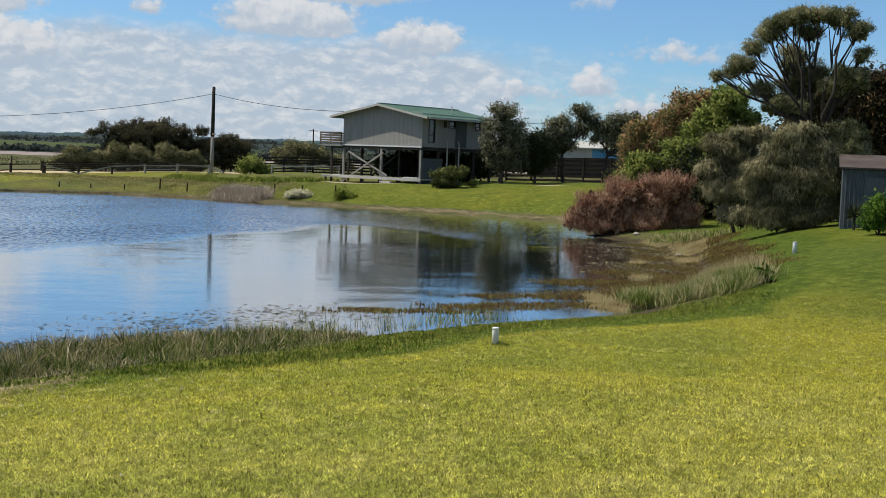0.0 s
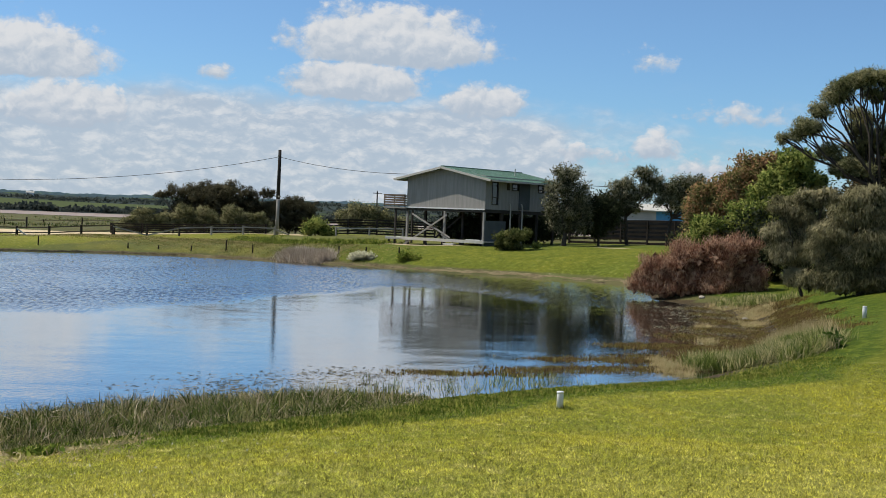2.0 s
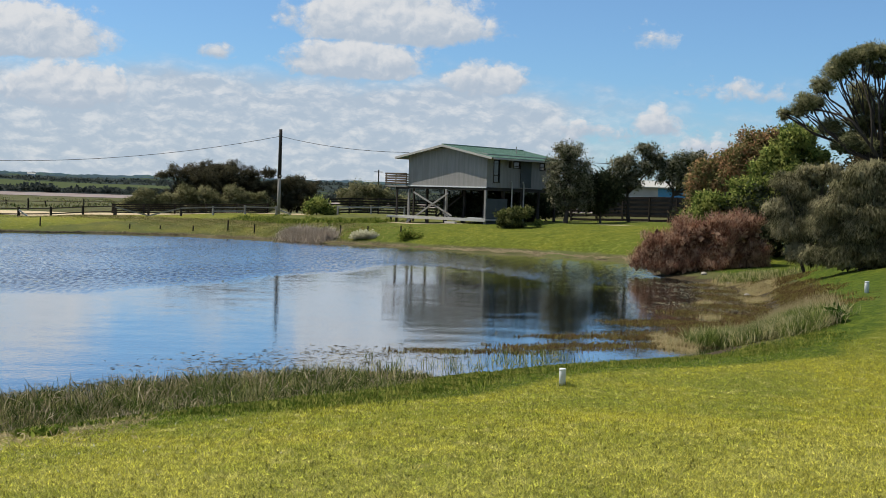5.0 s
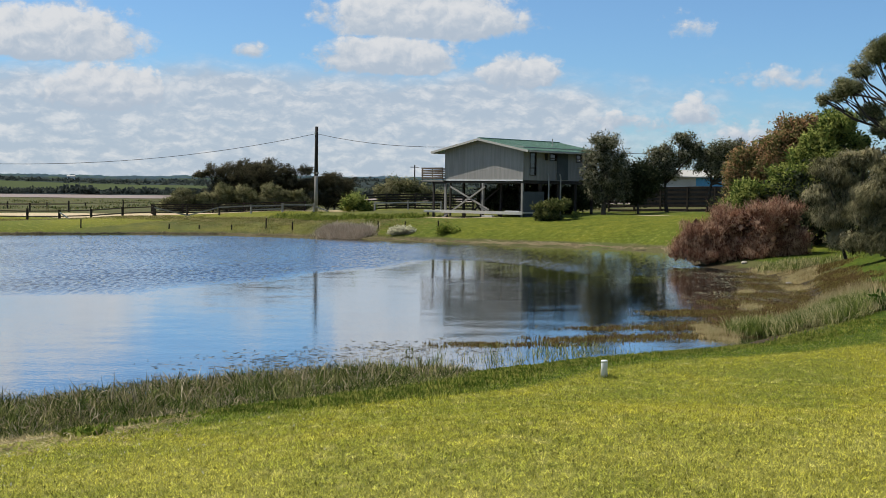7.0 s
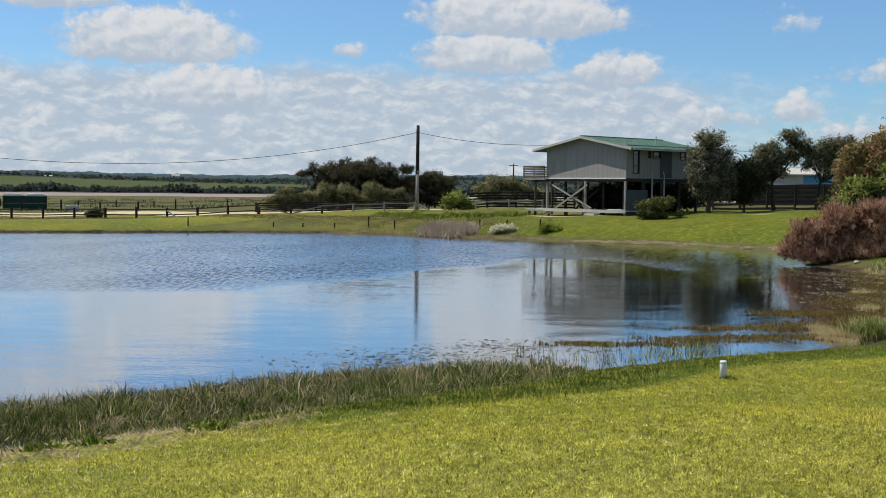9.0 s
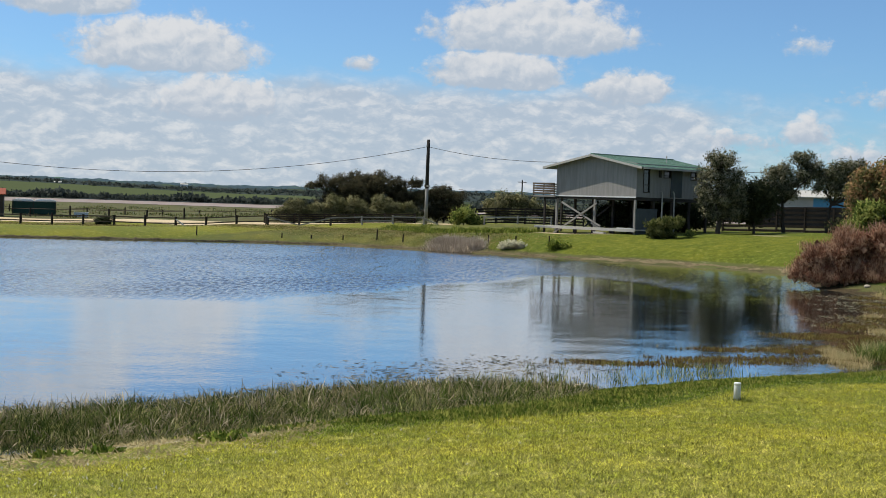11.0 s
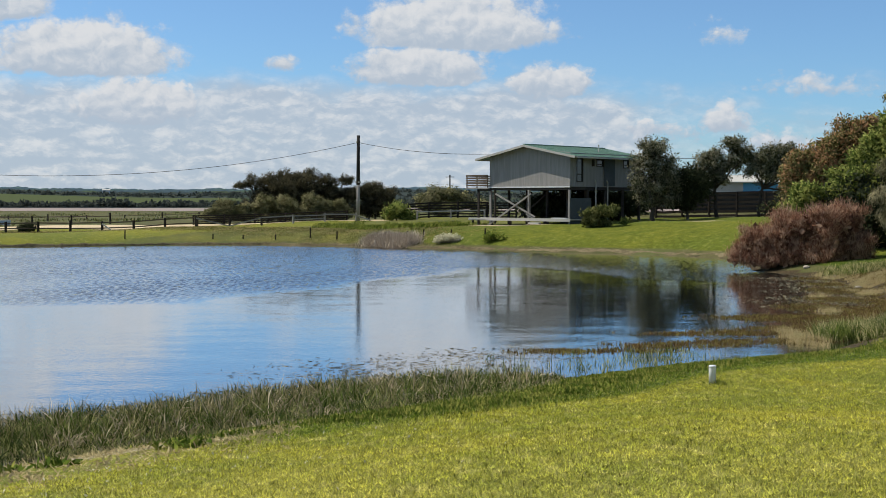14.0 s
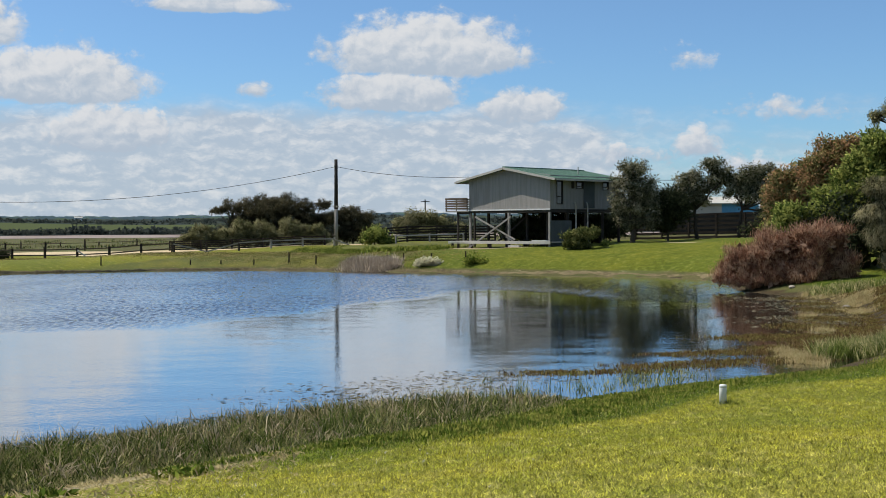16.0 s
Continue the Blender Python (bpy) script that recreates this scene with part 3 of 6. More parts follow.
# ---------------------------------------------------------------- ground
SHORE = np.array(((-30, -75), (-34, -50), (-31.4, -36.9), (-27.7, -29.3), (-24, -20.5), (-19.5, -15), (-13, -12.6), (-8, -11),
                  (-2, -9.6), (4, -8.4), (9, -6.8), (14, -5.6), (18, -6.6), (22.5, -11.5), (27.3, -18.2), (32.5, -21.0), (37.6, -26.4),
                  (41, -32), (43.6, -37.4), (45.4, -42.5), (46.4, -45.6), (47.0, -48), (46.2, -50.6), (45.6, -53), (45.2, -56), (45.3, -62), (45.2, -68), (44.4, -76),
                  (42, -90), (20, -105)), float)
LEVELS = np.array(((-8.5, 0, 1.62), (0, 0, 1.8), (3.5, -1.3, 1.62), (7.5, 3.5, 2.1), (11, 8, 2.45), (17, 8, 2.5), (24, -2, 1.6),
                   (-29.5, 4, 1.66), (-33.4, -9, 1.2), (-45.6, -16, 0.62), (-53, -27, 0.5), (-20, -6, 1.2), (-45, 2, 1.25), (-52, -13, 1.05), (-64, -30, 0.9),
                   (-25, 14, 2.0), (0, 26, 2.6), (-120, 10, 0.3), (-80, 60, 0.9), (-75, -60, 0.5), (34.5, -18.5, 0.6), (45, -27, 1.8),
                   (54, -24, 2.3), (41, -24, 1.5), (46.7, -37, 1.15), (47.4, -53, 0.30), (46.9, -67, 0.36), (49.4, -57.2, 0.45),
                   (53, -50, 0.75), (62.5, -75, 2.15), (70, -58, 2.3), (56, -66, 1.25), (56, -90, 1.6)), float)


def shore_distance(x, y):
    """Distance from the water's edge: positive on land."""
    a, b = SHORE, np.roll(SHORE, -1, 0)
    d = np.full(x.shape, 1e9)
    inside = np.zeros(x.shape, bool)
    for (ax, ay), (bx, by) in zip(a, b):
        ex, ey = bx - ax, by - ay
        s = np.clip(((x - ax) * ex + (y - ay) * ey) / (ex * ex + ey * ey), 0, 1)
        d = np.minimum(d, np.hypot(x - ax - s * ex, y - ay - s * ey))
        cross = (ay > y) != (by > y)
        with np.errstate(divide="ignore", invalid="ignore"):
            inside ^= cross & (x < (bx - ax) * (y - ay) / (by - ay) + ax)
    return np.where(inside, -d, d)


def rise(d):
    return 1 - np.exp(-np.maximum(d, 0) / 3.2)


LEVEL_D = shore_distance(LEVELS[:, 0], LEVELS[:, 1])


def wobble(x, y):
    return 0.5 * np.sin(x * 0.31 + 1.3 * np.sin(y * 0.23)) + 0.5 * np.sin(y * 0.37 + 1.7 * np.sin(x * 0.19 + 2.0))


def height(x, y):
    """The ground's height; a number or arrays."""
    x, y = np.atleast_1d(np.asarray(x, float)), np.atleast_1d(np.asarray(y, float))
    d = shore_distance(x, y)
    num, den = np.zeros(x.shape), np.full(x.shape, 1e-9)
    for (px, py, pz), pd in zip(LEVELS, LEVEL_D):
        w = 1 / ((x - px) ** 2 + (y - py) ** 2 + 6.0) ** 1.7
        num += w * pz / max(rise(pd), 0.4)
        den += w
    base = num / den
    far = np.clip((np.hypot(x - 20, y + 30) - 130) / 200, 0, 1)
    base = base * (1 - far) + 0.3 * far
    land = base * rise(d) + 0.05 * wobble(x, y) * rise(d - 1) * (1 - far)
    bed = -0.5 * (1 - np.exp(np.minimum(d, 0) / 6.0))
    return np.where(d > 0, land, bed)


def ground_z(x, y):
    return float(height(x, y)[0])


def graded(lo, hi, step, reach, grow=1.13):
    a = list(np.arange(lo, hi + step / 2, step))
    s, up, down = step, hi, lo
    while up < reach or down > -reach:
        s *= grow
        up, down = up + s, down - s
        a.append(up)
        a.insert(0, down)
    return np.array(a)


# the reed bed on the near side: y, then x of its back and front
BED_Y = (-90, -72, -68, -65, -62, -60, -58, -56.4)
BED_BACK = (40.2, 41.7, 41.9, 42.2, 42.4, 42.7, 43.3, 44.6)
BED_FRONT = (43.7, 44.6, 44.7, 45.8, 46.6, 46.7, 46.5, 45.8)


def lushness(x, y, d):
    """How deep a green the grass has: a damp strip along the water, fresher turf towards the grove."""
    near = (x * 0.743 - y * 0.669) > 33.0
    damp = np.clip((4.3 - d + 0.5 * wobble(x * 2, y * 2)) / 1.1, 0, 1) * np.clip((y + 67.5) / 3, 0, 1)
    fresh = np.clip((y + 60) / 26, 0, 0.62)
    return np.where(near, np.maximum(fresh, np.maximum(damp, np.clip(1.3 - d / 1.6, 0, 1))), np.where(x < -9, 0.35, 0.55))


def build_ground():
    gx, gy = graded(-58, 78, 0.75, 4500), graded(-92, 28, 0.75, 4500)
    x, y = np.meshgrid(gx, gy)
    z = height(x.ravel(), y.ravel()).reshape(x.shape)
    nx, ny = len(gx), len(gy)
    i = np.arange(nx * ny).reshape(ny, nx)
    f = np.stack([i[:-1, :-1], i[:-1, 1:], i[1:, 1:], i[1:, :-1]], -1).reshape(-1, 4)
    me = mesh_of("ground", np.stack([x, y, z], -1).reshape(-1, 3), f, "ground", True)
    xs, ys = x.ravel(), y.ravel()
    d = shore_distance(xs, ys)
    near = (xs * 0.743 - ys * 0.669) > 33.0                     # the camera's side of the pond
    right = (xs > 20) & (ys > -40)
    lawn_far = np.clip((xs + 12 + wobble(xs, ys) * 1.5 + 0.35 * (ys + 3)) / 4, 0, 1) * np.clip((d - 0.3) / 0.8, 0, 1)
    lawn_near = np.clip((d - 1.0 + 0.4 * wobble(xs * 3, ys * 3)) / 1.2, 0, 1)
    mown = np.where(near | right, lawn_near, lawn_far)
    mown = np.where((xs < -9) & ~near, np.where(xs < -27, 0.62, 0.48) * np.clip(d / 0.8, 0, 1) * np.clip((xs * 0.743 - ys * 0.669 + 33 + 4 * wobble(xs * 2, ys * 2)) / 6, 0.35, 1), mown)
    mown = np.where((ys > 14) | (xs < -62), 0, mown)
    wet = np.where(near | right, np.clip(1.2 - np.abs(d - 0.1) / np.where(near, 0.5, 0.25), 0, 1), 0)
    # under the house: shade below the floor, painted with the mud colour
    wet = np.maximum(wet, np.clip(1.2 - np.hypot((xs + 4.2) / 4.6, (ys - 5) / 5.0), 0, 1))
    wet = np.maximum(wet, (d < np.where(near | right, 0, -0.5)) * 1.0)
    sand = np.clip(1.4 - np.hypot((xs + 6) / 5.5, (ys + 0.8) / 1.1), 0, 1) * 0.8
    sand = np.maximum(sand, 0.6 * np.clip(1.2 - np.hypot((xs - 9.5) / 3.5, (ys - 4.0) / 1.2), 0, 1))
    sand = np.maximum(sand, 0.46 * np.clip(1.0 - np.abs(d - 0.5) / 0.7, 0, 1) * ((xs > 2) & (xs < 24) & (ys > -14)))
    straw = (xs - np.interp(ys, BED_Y, BED_FRONT)) / 2.5            # cut straw beside the reeds
    sand = np.maximum(sand, 0.5 * ((straw > -0.1) & (straw < 1.0) & (ys < -65.5)))
    col = me.color_attributes.new("zone", "FLOAT_COLOR", "POINT")
    lush = lushness(xs, ys, d)
    rgba = np.stack([mown, wet, sand, lush], -1).astype(np.float32)
    col.data.foreach_set("color", rgba.ravel())
    tagged(new("ground", me), "mown yellow-green lawn sloping to a pond and rough grass", "ground", kind="structure")


build_ground()
def build_water():
    """One sheet of water; the wind reaches its open part."""
    gx, gy = np.arange(-60, 60, 0.5), np.arange(-115, 4, 0.5)
    x, y = np.meshgrid(gx, gy)
    c, s = math.cos(VIEW), math.sin(VIEW)
    out, side = -s * x + c * y, c * x + s * y
    edge = np.interp(side, (-40, -27.7, -21.8, -18.9, -15.8, -12.6, -9, -7, -3, -1, 1, 3, 6), (-54, -53.6, -51.5, -46, -41, -36.9, -29, -30, -38, -40, -41, -41, -42))
    lane = 0.9 * np.sin(side * 0.31 + 1.0 + 0.9 * np.sin(out * 0.27)) + 0.7 * np.sin(out * 0.61 + side * 0.17)
    t = np.clip((out - edge + lane + 1.5) / 4.5, 0, 1)
    mask = t * t * (3 - 2 * t) * (0.88 + 0.12 * np.sin(side * 0.5 + 2 * np.sin(out * 0.23)))
    mask *= np.interp(side, (-5, -1, 8), (1.0, 0.40, 0.34))
    patch = np.exp(-(((side + 9) / 5) ** 2 + ((out + 46) / 3.5) ** 2))       # a faint breath of wind on the calm
    mask = np.maximum(mask, 0.16 * patch)
    i = np.arange(x.size).reshape(x.shape)
    f = np.stack([i[:-1, :-1], i[:-1, 1:], i[1:, 1:], i[1:, :-1]], -1).reshape(-1, 4)
    f = f[shore_distance(x.ravel(), y.ravel())[f[:, 0]] < 1.2]
    me = mesh_of("water", np.stack([x, y, 0 * x], -1).reshape(-1, 3), f, "water", True)
    wind = me.color_attributes.new("wind", "FLOAT_COLOR", "POINT")
    wind.data.foreach_set("color", np.stack([mask, mask, mask, 0 * x + 1], -1).astype(np.float32).ravel())
    tagged(new("water", me), "blue pond water with light wind ripples", "water", kind="structure")


build_water()


def bank_edge():
    """The bare lip where the far banks meet the water: an undercut of dark earth, a sandy beach below the lawn."""
    pts = []
    for a, b in zip(SHORE[1:13], SHORE[2:14]):
        n = max(2, int(np.hypot(*(b - a)) / 0.35))
        pts += [a + (b - a) * i / n for i in range(n)]
    pts = np.array(pts)
    d = np.gradient(pts, axis=0)
    d /= np.linalg.norm(d, axis=1, keepdims=True)
    land = np.stack([-d[:, 1], d[:, 0]], -1)
    for i in (0, len(pts) // 2):
        if shore_distance(*(pts[i] + land[i] * 0.5)[:, None])[0] < 0:
            land = -land
            break
    rng = np.random.default_rng(4)
    beach = np.clip((pts[:, 0] + 1) / 6, 0, 1) * np.clip((26 - pts[:, 0]) / 4, 0, 1)
    w = (0.13 + 0.22 * beach) * (1 + 0.35 * np.sin(np.arange(len(pts)) * 0.21) + rng.normal(size=len(pts)) * 0.12)
    lip = (0.13 * (1 - beach) + 0.03) * (1 + rng.normal(size=len(pts)) * 0.25)
    rows = []
    for off, up in ((-0.35, -0.06), (0.02, 0.02), (0.10, 0.7), (1.0, 1.0)):
        q = pts + land * (off * (w[:, None] if off > 0 else 1.0))
        g = height(q[:, 0], q[:, 1])
        z = np.maximum(g, 0) + 0.012 + lip * up if off > 0 else np.full(len(q), up)
        rows.append(np.stack([q[:, 0], q[:, 1], z], -1))
    n = len(pts)
    i = np.arange(n - 1)
    f = np.concatenate([np.stack([r * n + i, r * n + i + 1, (r + 1) * n + i + 1, (r + 1) * n + i], -1) for r in range(3)])
    tagged(new("bank_edge", mesh_of("bank_edge", np.concatenate(rows), f, "earth", True)), "bare earth and sand lip along the pond bank", "bank", kind="structure")


bank_edge()


def arc_strip(name, r0, r1, z, material, label, a0=-80, a1=80):
    """A flat ring sector far out, round the viewing side."""
    a = np.radians(np.linspace(a0, a1, 60)) + VIEW
    ring = lambda r: np.stack([62 - np.sin(a) * r, -75 + np.cos(a) * r, 0 * a + z], -1)
    w = 1 + 0.05 * np.sin(a * 9) + 0.03 * np.sin(a * 23 + 1)
    v = np.concatenate([np.stack([62 - np.sin(a) * r0 * w, -75 + np.cos(a) * r0 * w, 0 * a + z], -1), ring(r1)])
    i = np.arange(59)
    me = mesh_of(name, v, np.stack([i, i + 60, i + 61, i + 1], -1), material)
    tagged(new(name, me), label, "ground", kind="structure")


arc_strip("lagoon", 395, 570, 0.42, "lagoon", "pale lagoon flat of wet sand")


def build_hills():
    """Low wooded country behind the lagoon."""
    na, nr = 520, 46
    a = np.radians(np.linspace(-75, 75, na)) + VIEW
    r = np.concatenate([[545], np.linspace(556, 1500, 25), np.linspace(1560, 4300, 20)])
    A, R = np.meshgrid(a, r)
    rng = np.random.default_rng(5)
    z = np.zeros_like(A)
    t = np.clip((R - 570) / 900, 0, 1)
    z += 11 * t * t * (3 - 2 * t) * (1 + 0.25 * np.sin(A * 17))
    u = np.clip((R - 1500) / 2300, 0, 1)
    ridge = np.zeros_like(A)
    for fr, am in ((7, 0.5), (15, 0.35), (31, 0.22), (67, 0.12)):
        ridge += am * np.sin(A * fr + rng.uniform(0, 6) + R * 0.0007 * fr)
    z += u * (27 + 5.5 * ridge)
    rough = np.zeros_like(A)
    for fr in (90, 170, 333, 610):
        rough += np.sin(A * fr + rng.uniform(0, 6) + R * rng.uniform(0.005, 0.02))
    belt = np.exp(-((R - 566) / 14) ** 2)
    z += belt * (0.7 + 0.2 * rough * 0.5) + np.clip((R - 1350) / 150, 0, 1) * 1.2 * rough
    z[0] = 0.3
    z += 0.3
    v = np.stack([62 - np.sin(A) * R, -75 + np.cos(A) * R, z], -1).reshape(-1, 3)
    i = np.arange(na * nr).reshape(nr, na)
    f = np.stack([i[:-1, :-1], i[1:, :-1], i[1:, 1:], i[:-1, 1:]], -1).reshape(-1, 4)
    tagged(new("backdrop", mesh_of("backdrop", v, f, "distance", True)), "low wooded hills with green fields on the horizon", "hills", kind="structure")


build_hills()

# ---------------------------------------------------------------- plants
def blades(base, tip, width, rng, bend=0.0):
    """One rhombic leaf or blade from each base to each tip."""
    n = len(base)
    d = tip - base
    ref = rng.normal(size=(n, 3))
    s = np.cross(d, ref)
    s /= np.linalg.norm(s, axis=1, keepdims=True) + 1e-9
    mid = base + d * 0.45
    w = np.asarray(width).reshape(-1, 1) * 0.5
    mid = mid + np.array((0, 0, 1.0)) * np.asarray(bend).reshape(-1, 1)
    v = np.stack([base, mid + s * w, tip, mid - s * w], 1).reshape(-1, 3)
    return v, np.arange(4 * n).reshape(-1, 4)


def unit(v):
    return v / (np.linalg.norm(v, axis=1, keepdims=True) + 1e-9)


def crown_points(rng, lobes, clumps, spread):
    """Centres of leaf clumps over the outer shells of the lobes, and which way is out."""
    pts, outs = [], []
    area = np.array([(l[3] * l[5]) for l in lobes])
    for l, n in zip(lobes, np.maximum(4, (clumps * area / area.sum()).astype(int))):
        c, r = np.array(l[:3]), np.array(l[3:6])
        d = unit(rng.normal(size=(n, 3)))
        d[:, 2] = np.where(d[:, 2] < -0.35, -d[:, 2] * rng.uniform(0.2, 1, n), d[:, 2])
        rad = rng.uniform(spread, 1.06, (n, 1))
        pts.append(c + d * r * rad)
        outs.append(d)
    return np.concatenate(pts), np.concatenate(outs)


def foliage(rng, lobes, full, clumps, per, size, width, clump_r, kind="leaf", spread=0.55, core=0):
    """Leaves in clumps over the heads, and larger inner leaves that fill the lobes; also which way each one's head faces."""
    p, o = crown_points(rng, lobes, clumps, spread)
    n = len(p) * per
    p, o = np.repeat(p, per, 0), np.repeat(o, per, 0)
    if kind == "weep":                                    # hanging needles
        base = p + rng.normal(size=(n, 3)) * clump_r * np.array((1, 1, 0.7))
        d = o * 0.5 + rng.normal(size=(n, 3)) * 0.22 + np.array((0, 0, -0.85))
    elif kind == "tuft":                                  # needles that spray up and out of a clump
        base = p + rng.normal(size=(n, 3)) * clump_r * 0.6
        d = o * 0.7 + rng.normal(size=(n, 3)) * 0.6 + np.array((0, 0, 0.15))
    elif kind == "twig":                                  # upright feathery twigs
        base = p + rng.normal(size=(n, 3)) * clump_r
        d = o * 0.4 + rng.normal(size=(n, 3)) * 0.35 + np.array((0, 0, 0.75))
    else:
        base = p + rng.normal(size=(n, 3)) * clump_r
        d = o * 0.35 + rng.normal(size=(n, 3)) * 0.8
    faces_out = unit(o * 0.8 + (base - p) / clump_r * 0.4)
    ln = size * rng.uniform(0.55, 1.3, (n, 1))
    tip, w = base + unit(d) * ln, width * rng.uniform(0.6, 1.3, n)
    if core:
        area = np.array([l[3] * l[5] for l in full])
        pick = rng.choice(len(full), core, p=area / area.sum())
        c = np.array(full)[pick]
        o2 = unit(rng.normal(size=(core, 3)))
        b2 = c[:, :3] + o2 * c[:, 3:6] * 0.62 * rng.uniform(0.2, 1, (core, 1)) ** 0.5
        big = min(0.5, 3.0 * max(size * 0.5, width))
        base = np.concatenate([base, b2])
        tip = np.concatenate([tip, b2 + unit(rng.normal(size=(core, 3))) * big])
        w = np.concatenate([w, np.full(core, big * 0.7)])
        faces_out = np.concatenate([faces_out, o2])
    v, f = blades(base, tip, w, rng)
    return v, f, np.repeat(faces_out, 4, 0)


def puffs(rng, lobes, n, f):
    """Breaks each lobe up into smaller heads of foliage round a core."""
    out = []
    for x, y, z, rx, ry, rz in lobes:
        out.append((x, y, z, rx * 0.66, ry * 0.66, rz * 0.66))
        for d in unit(rng.normal(size=(n, 3)) * np.array((1, 1, 0.8)) + np.array((0, -0.15, 0.2))):
            s = f * rng.uniform(0.7, 1.3)
            r = (rx + rz) * 0.5 * s
            out.append((x + d[0] * rx * (1 - s * 0.8), y + d[1] * ry * (1 - s * 0.8), z + d[2] * rz * (1 - s * 0.8), r * 1.1, r, r * 0.85))
    return out


def limb(b, rng, a, c, r0, r1, bend=0.15, steps=5, sides=6):
    a, c = np.array(a, float), np.array(c, float)
    L = np.linalg.norm(c - a)
    k = rng.normal(size=3) * bend * L
    pts, rad = [], []
    for s in np.linspace(0, 1, steps + 1):
        pts.append(tuple(a + (c - a) * s + k * math.sin(math.pi * s) * 0.5 + rng.normal(size=3) * 0.02 * L * (0 < s < 1)))
        rad.append(r0 + (r1 - r0) * s)
    b.tube(pts, rad, sides)


def plant(name, label, category, x, y, turn, scale, lobes, leaf, trunk=None, group="", bark="bark", clumps=200, per=26, size=0.2, width=0.06,
          clump_r=0.25, kind="leaf", spread=0.55, seed=1, deep=0.8, sub=3, fork=0.35, puff=None, core=None):
    """A tree or shrub. Lobes: right, up, radius across, radius up (in units of scale), seen from the turn's direction, and depth offset."""
    rng = np.random.default_rng(seed)
    root = thing(name, label, category, group, at=pose(x, y, ground_z(x, y) - 0.05, 0, 0, turn))
    full = [(l[0] * scale, (l[4] if len(l) > 4 else 0) * scale, l[1] * scale, l[2] * scale, l[2] * scale * deep, l[3] * scale) for l in lobes]
    heads = puffs(np.random.default_rng(seed + 500), full, *puff) if puff else full
    v, f, o = foliage(rng, heads, full, clumps, per, size, width, clump_r, kind, spread, clumps * 2 if core is None else core)
    part("crown", mesh_of("crown", v, f, leaf, outward=o), leaf, root)
    b = Build()
    stems = trunk or [(0, 0.06)]
    top = max(l[2] for l in full)
    starts = []
    for sx, sr in stems:
        lean = np.array((full[0][0] * 0.25, 0, top * fork))
        a = (sx * scale, 0, -0.1)
        starts.append((np.array((sx * scale * 0.6, 0, 0)) + lean, sr, a))
    for q, (s, sr, a) in enumerate(starts):
        limb(b, rng, a, s, sr, sr * 0.7, 0.06, 6, 8)
    for q, l in enumerate(full):
        c = np.array(l[:3])
        s, sr, _ = min(starts, key=lambda e: abs(e[0][0] - c[0]))
        limb(b, rng, s, c, sr * 0.5, sr * 0.2, 0.16, 6, 6)
        for _ in range(sub):
            d = unit(rng.normal(size=(1, 3)))[0] * np.array(l[3:6]) * 0.85
            d[2] = abs(d[2]) * 0.8
            j = s + (c - s) * rng.uniform(0.45, 0.95)
            limb(b, rng, j, c + d, sr * 0.25, sr * 0.06, 0.15, 4, 5)
    part("trunk", b, bark, root, smooth=True)
    return root


def toward(px, py):
    """Turn (degrees) that faces a plant's local right across the line of sight from the lawn."""
    return math.degrees(math.atan2(62.0 - px, py + 75.3))


def P(name, label, category, x, y, *a, **k):
    return plant(name, label, category, x, y, toward(x, y), *a, **k)


# trees on the right of the house
U = 0.0447
P("banksia_tree", "grey-green banksia tree with a dense rounded crown", "tree", 4.9, 4.0, U,
  [(3, 122, 30, 26), (-14, 92, 34, 26), (22, 90, 32, 26), (-22, 62, 24, 22), (8, 56, 36, 24), (36, 66, 22, 24), (-4, 36, 24, 18), (30, 36, 20, 18)],
  "l_banksia", [(0, 0.22)], clumps=640, per=30, size=0.20, width=0.075, clump_r=0.17, spread=0.8, seed=11, core=700, puff=(7, 0.42), fork=0.2)
P("banksia_tree", "dark low banksia beside a plank fence", "tree", 6.6, 6.2, U,
  [(0, 68, 24, 22), (10, 44, 24, 22), (22, 60, 18, 18), (-8, 28, 20, 16)], "l_dark", [(0, 0.12)], clumps=300, per=24, size=0.28, width=0.1, clump_r=0.28, seed=12)
P("banksia_tree", "open banksia tree with a bare leaning trunk", "tree", 7.9, 8.4, U,
  [(-18, 92, 26, 20), (-32, 76, 19, 16), (-2, 106, 21, 17), (28, 124, 20, 22), (34, 100, 27, 21), (10, 82, 24, 18), (50, 106, 19, 19), (-14, 70, 18, 12), (-36, 58, 18, 14), (-24, 48, 14, 10), (8, 64, 18, 12)],
  "l_banksia", [(0, 0.17)], clumps=600, per=30, size=0.19, width=0.07, clump_r=0.16, spread=0.8, seed=13, core=600, puff=(6, 0.42), fork=0.42)
P("banksia_tree", "dark banksia tree with a spreading crown", "tree", 10.7, 9.9, U,
  [(22, 106, 30, 22), (4, 92, 24, 20), (44, 110, 21, 17), (40, 84, 26, 22), (14, 70, 24, 18), (-8, 80, 18, 16), (58, 70, 22, 22), (50, 46, 20, 18), (66, 98, 20, 20)],
  "l_banksia", [(0, 0.15)], clumps=640, per=30, size=0.19, width=0.07, clump_r=0.16, spread=0.8, seed=14, core=700, puff=(6, 0.42), fork=0.45)
P("shrub", "low dark shrub along a plank fence", "shrub", 12.9, 9.6, U, [(0, 16, 22, 14), (18, 22, 18, 18), (-18, 12, 14, 10)], "l_dark",
  clumps=90, per=22, size=0.25, width=0.1, seed=15)
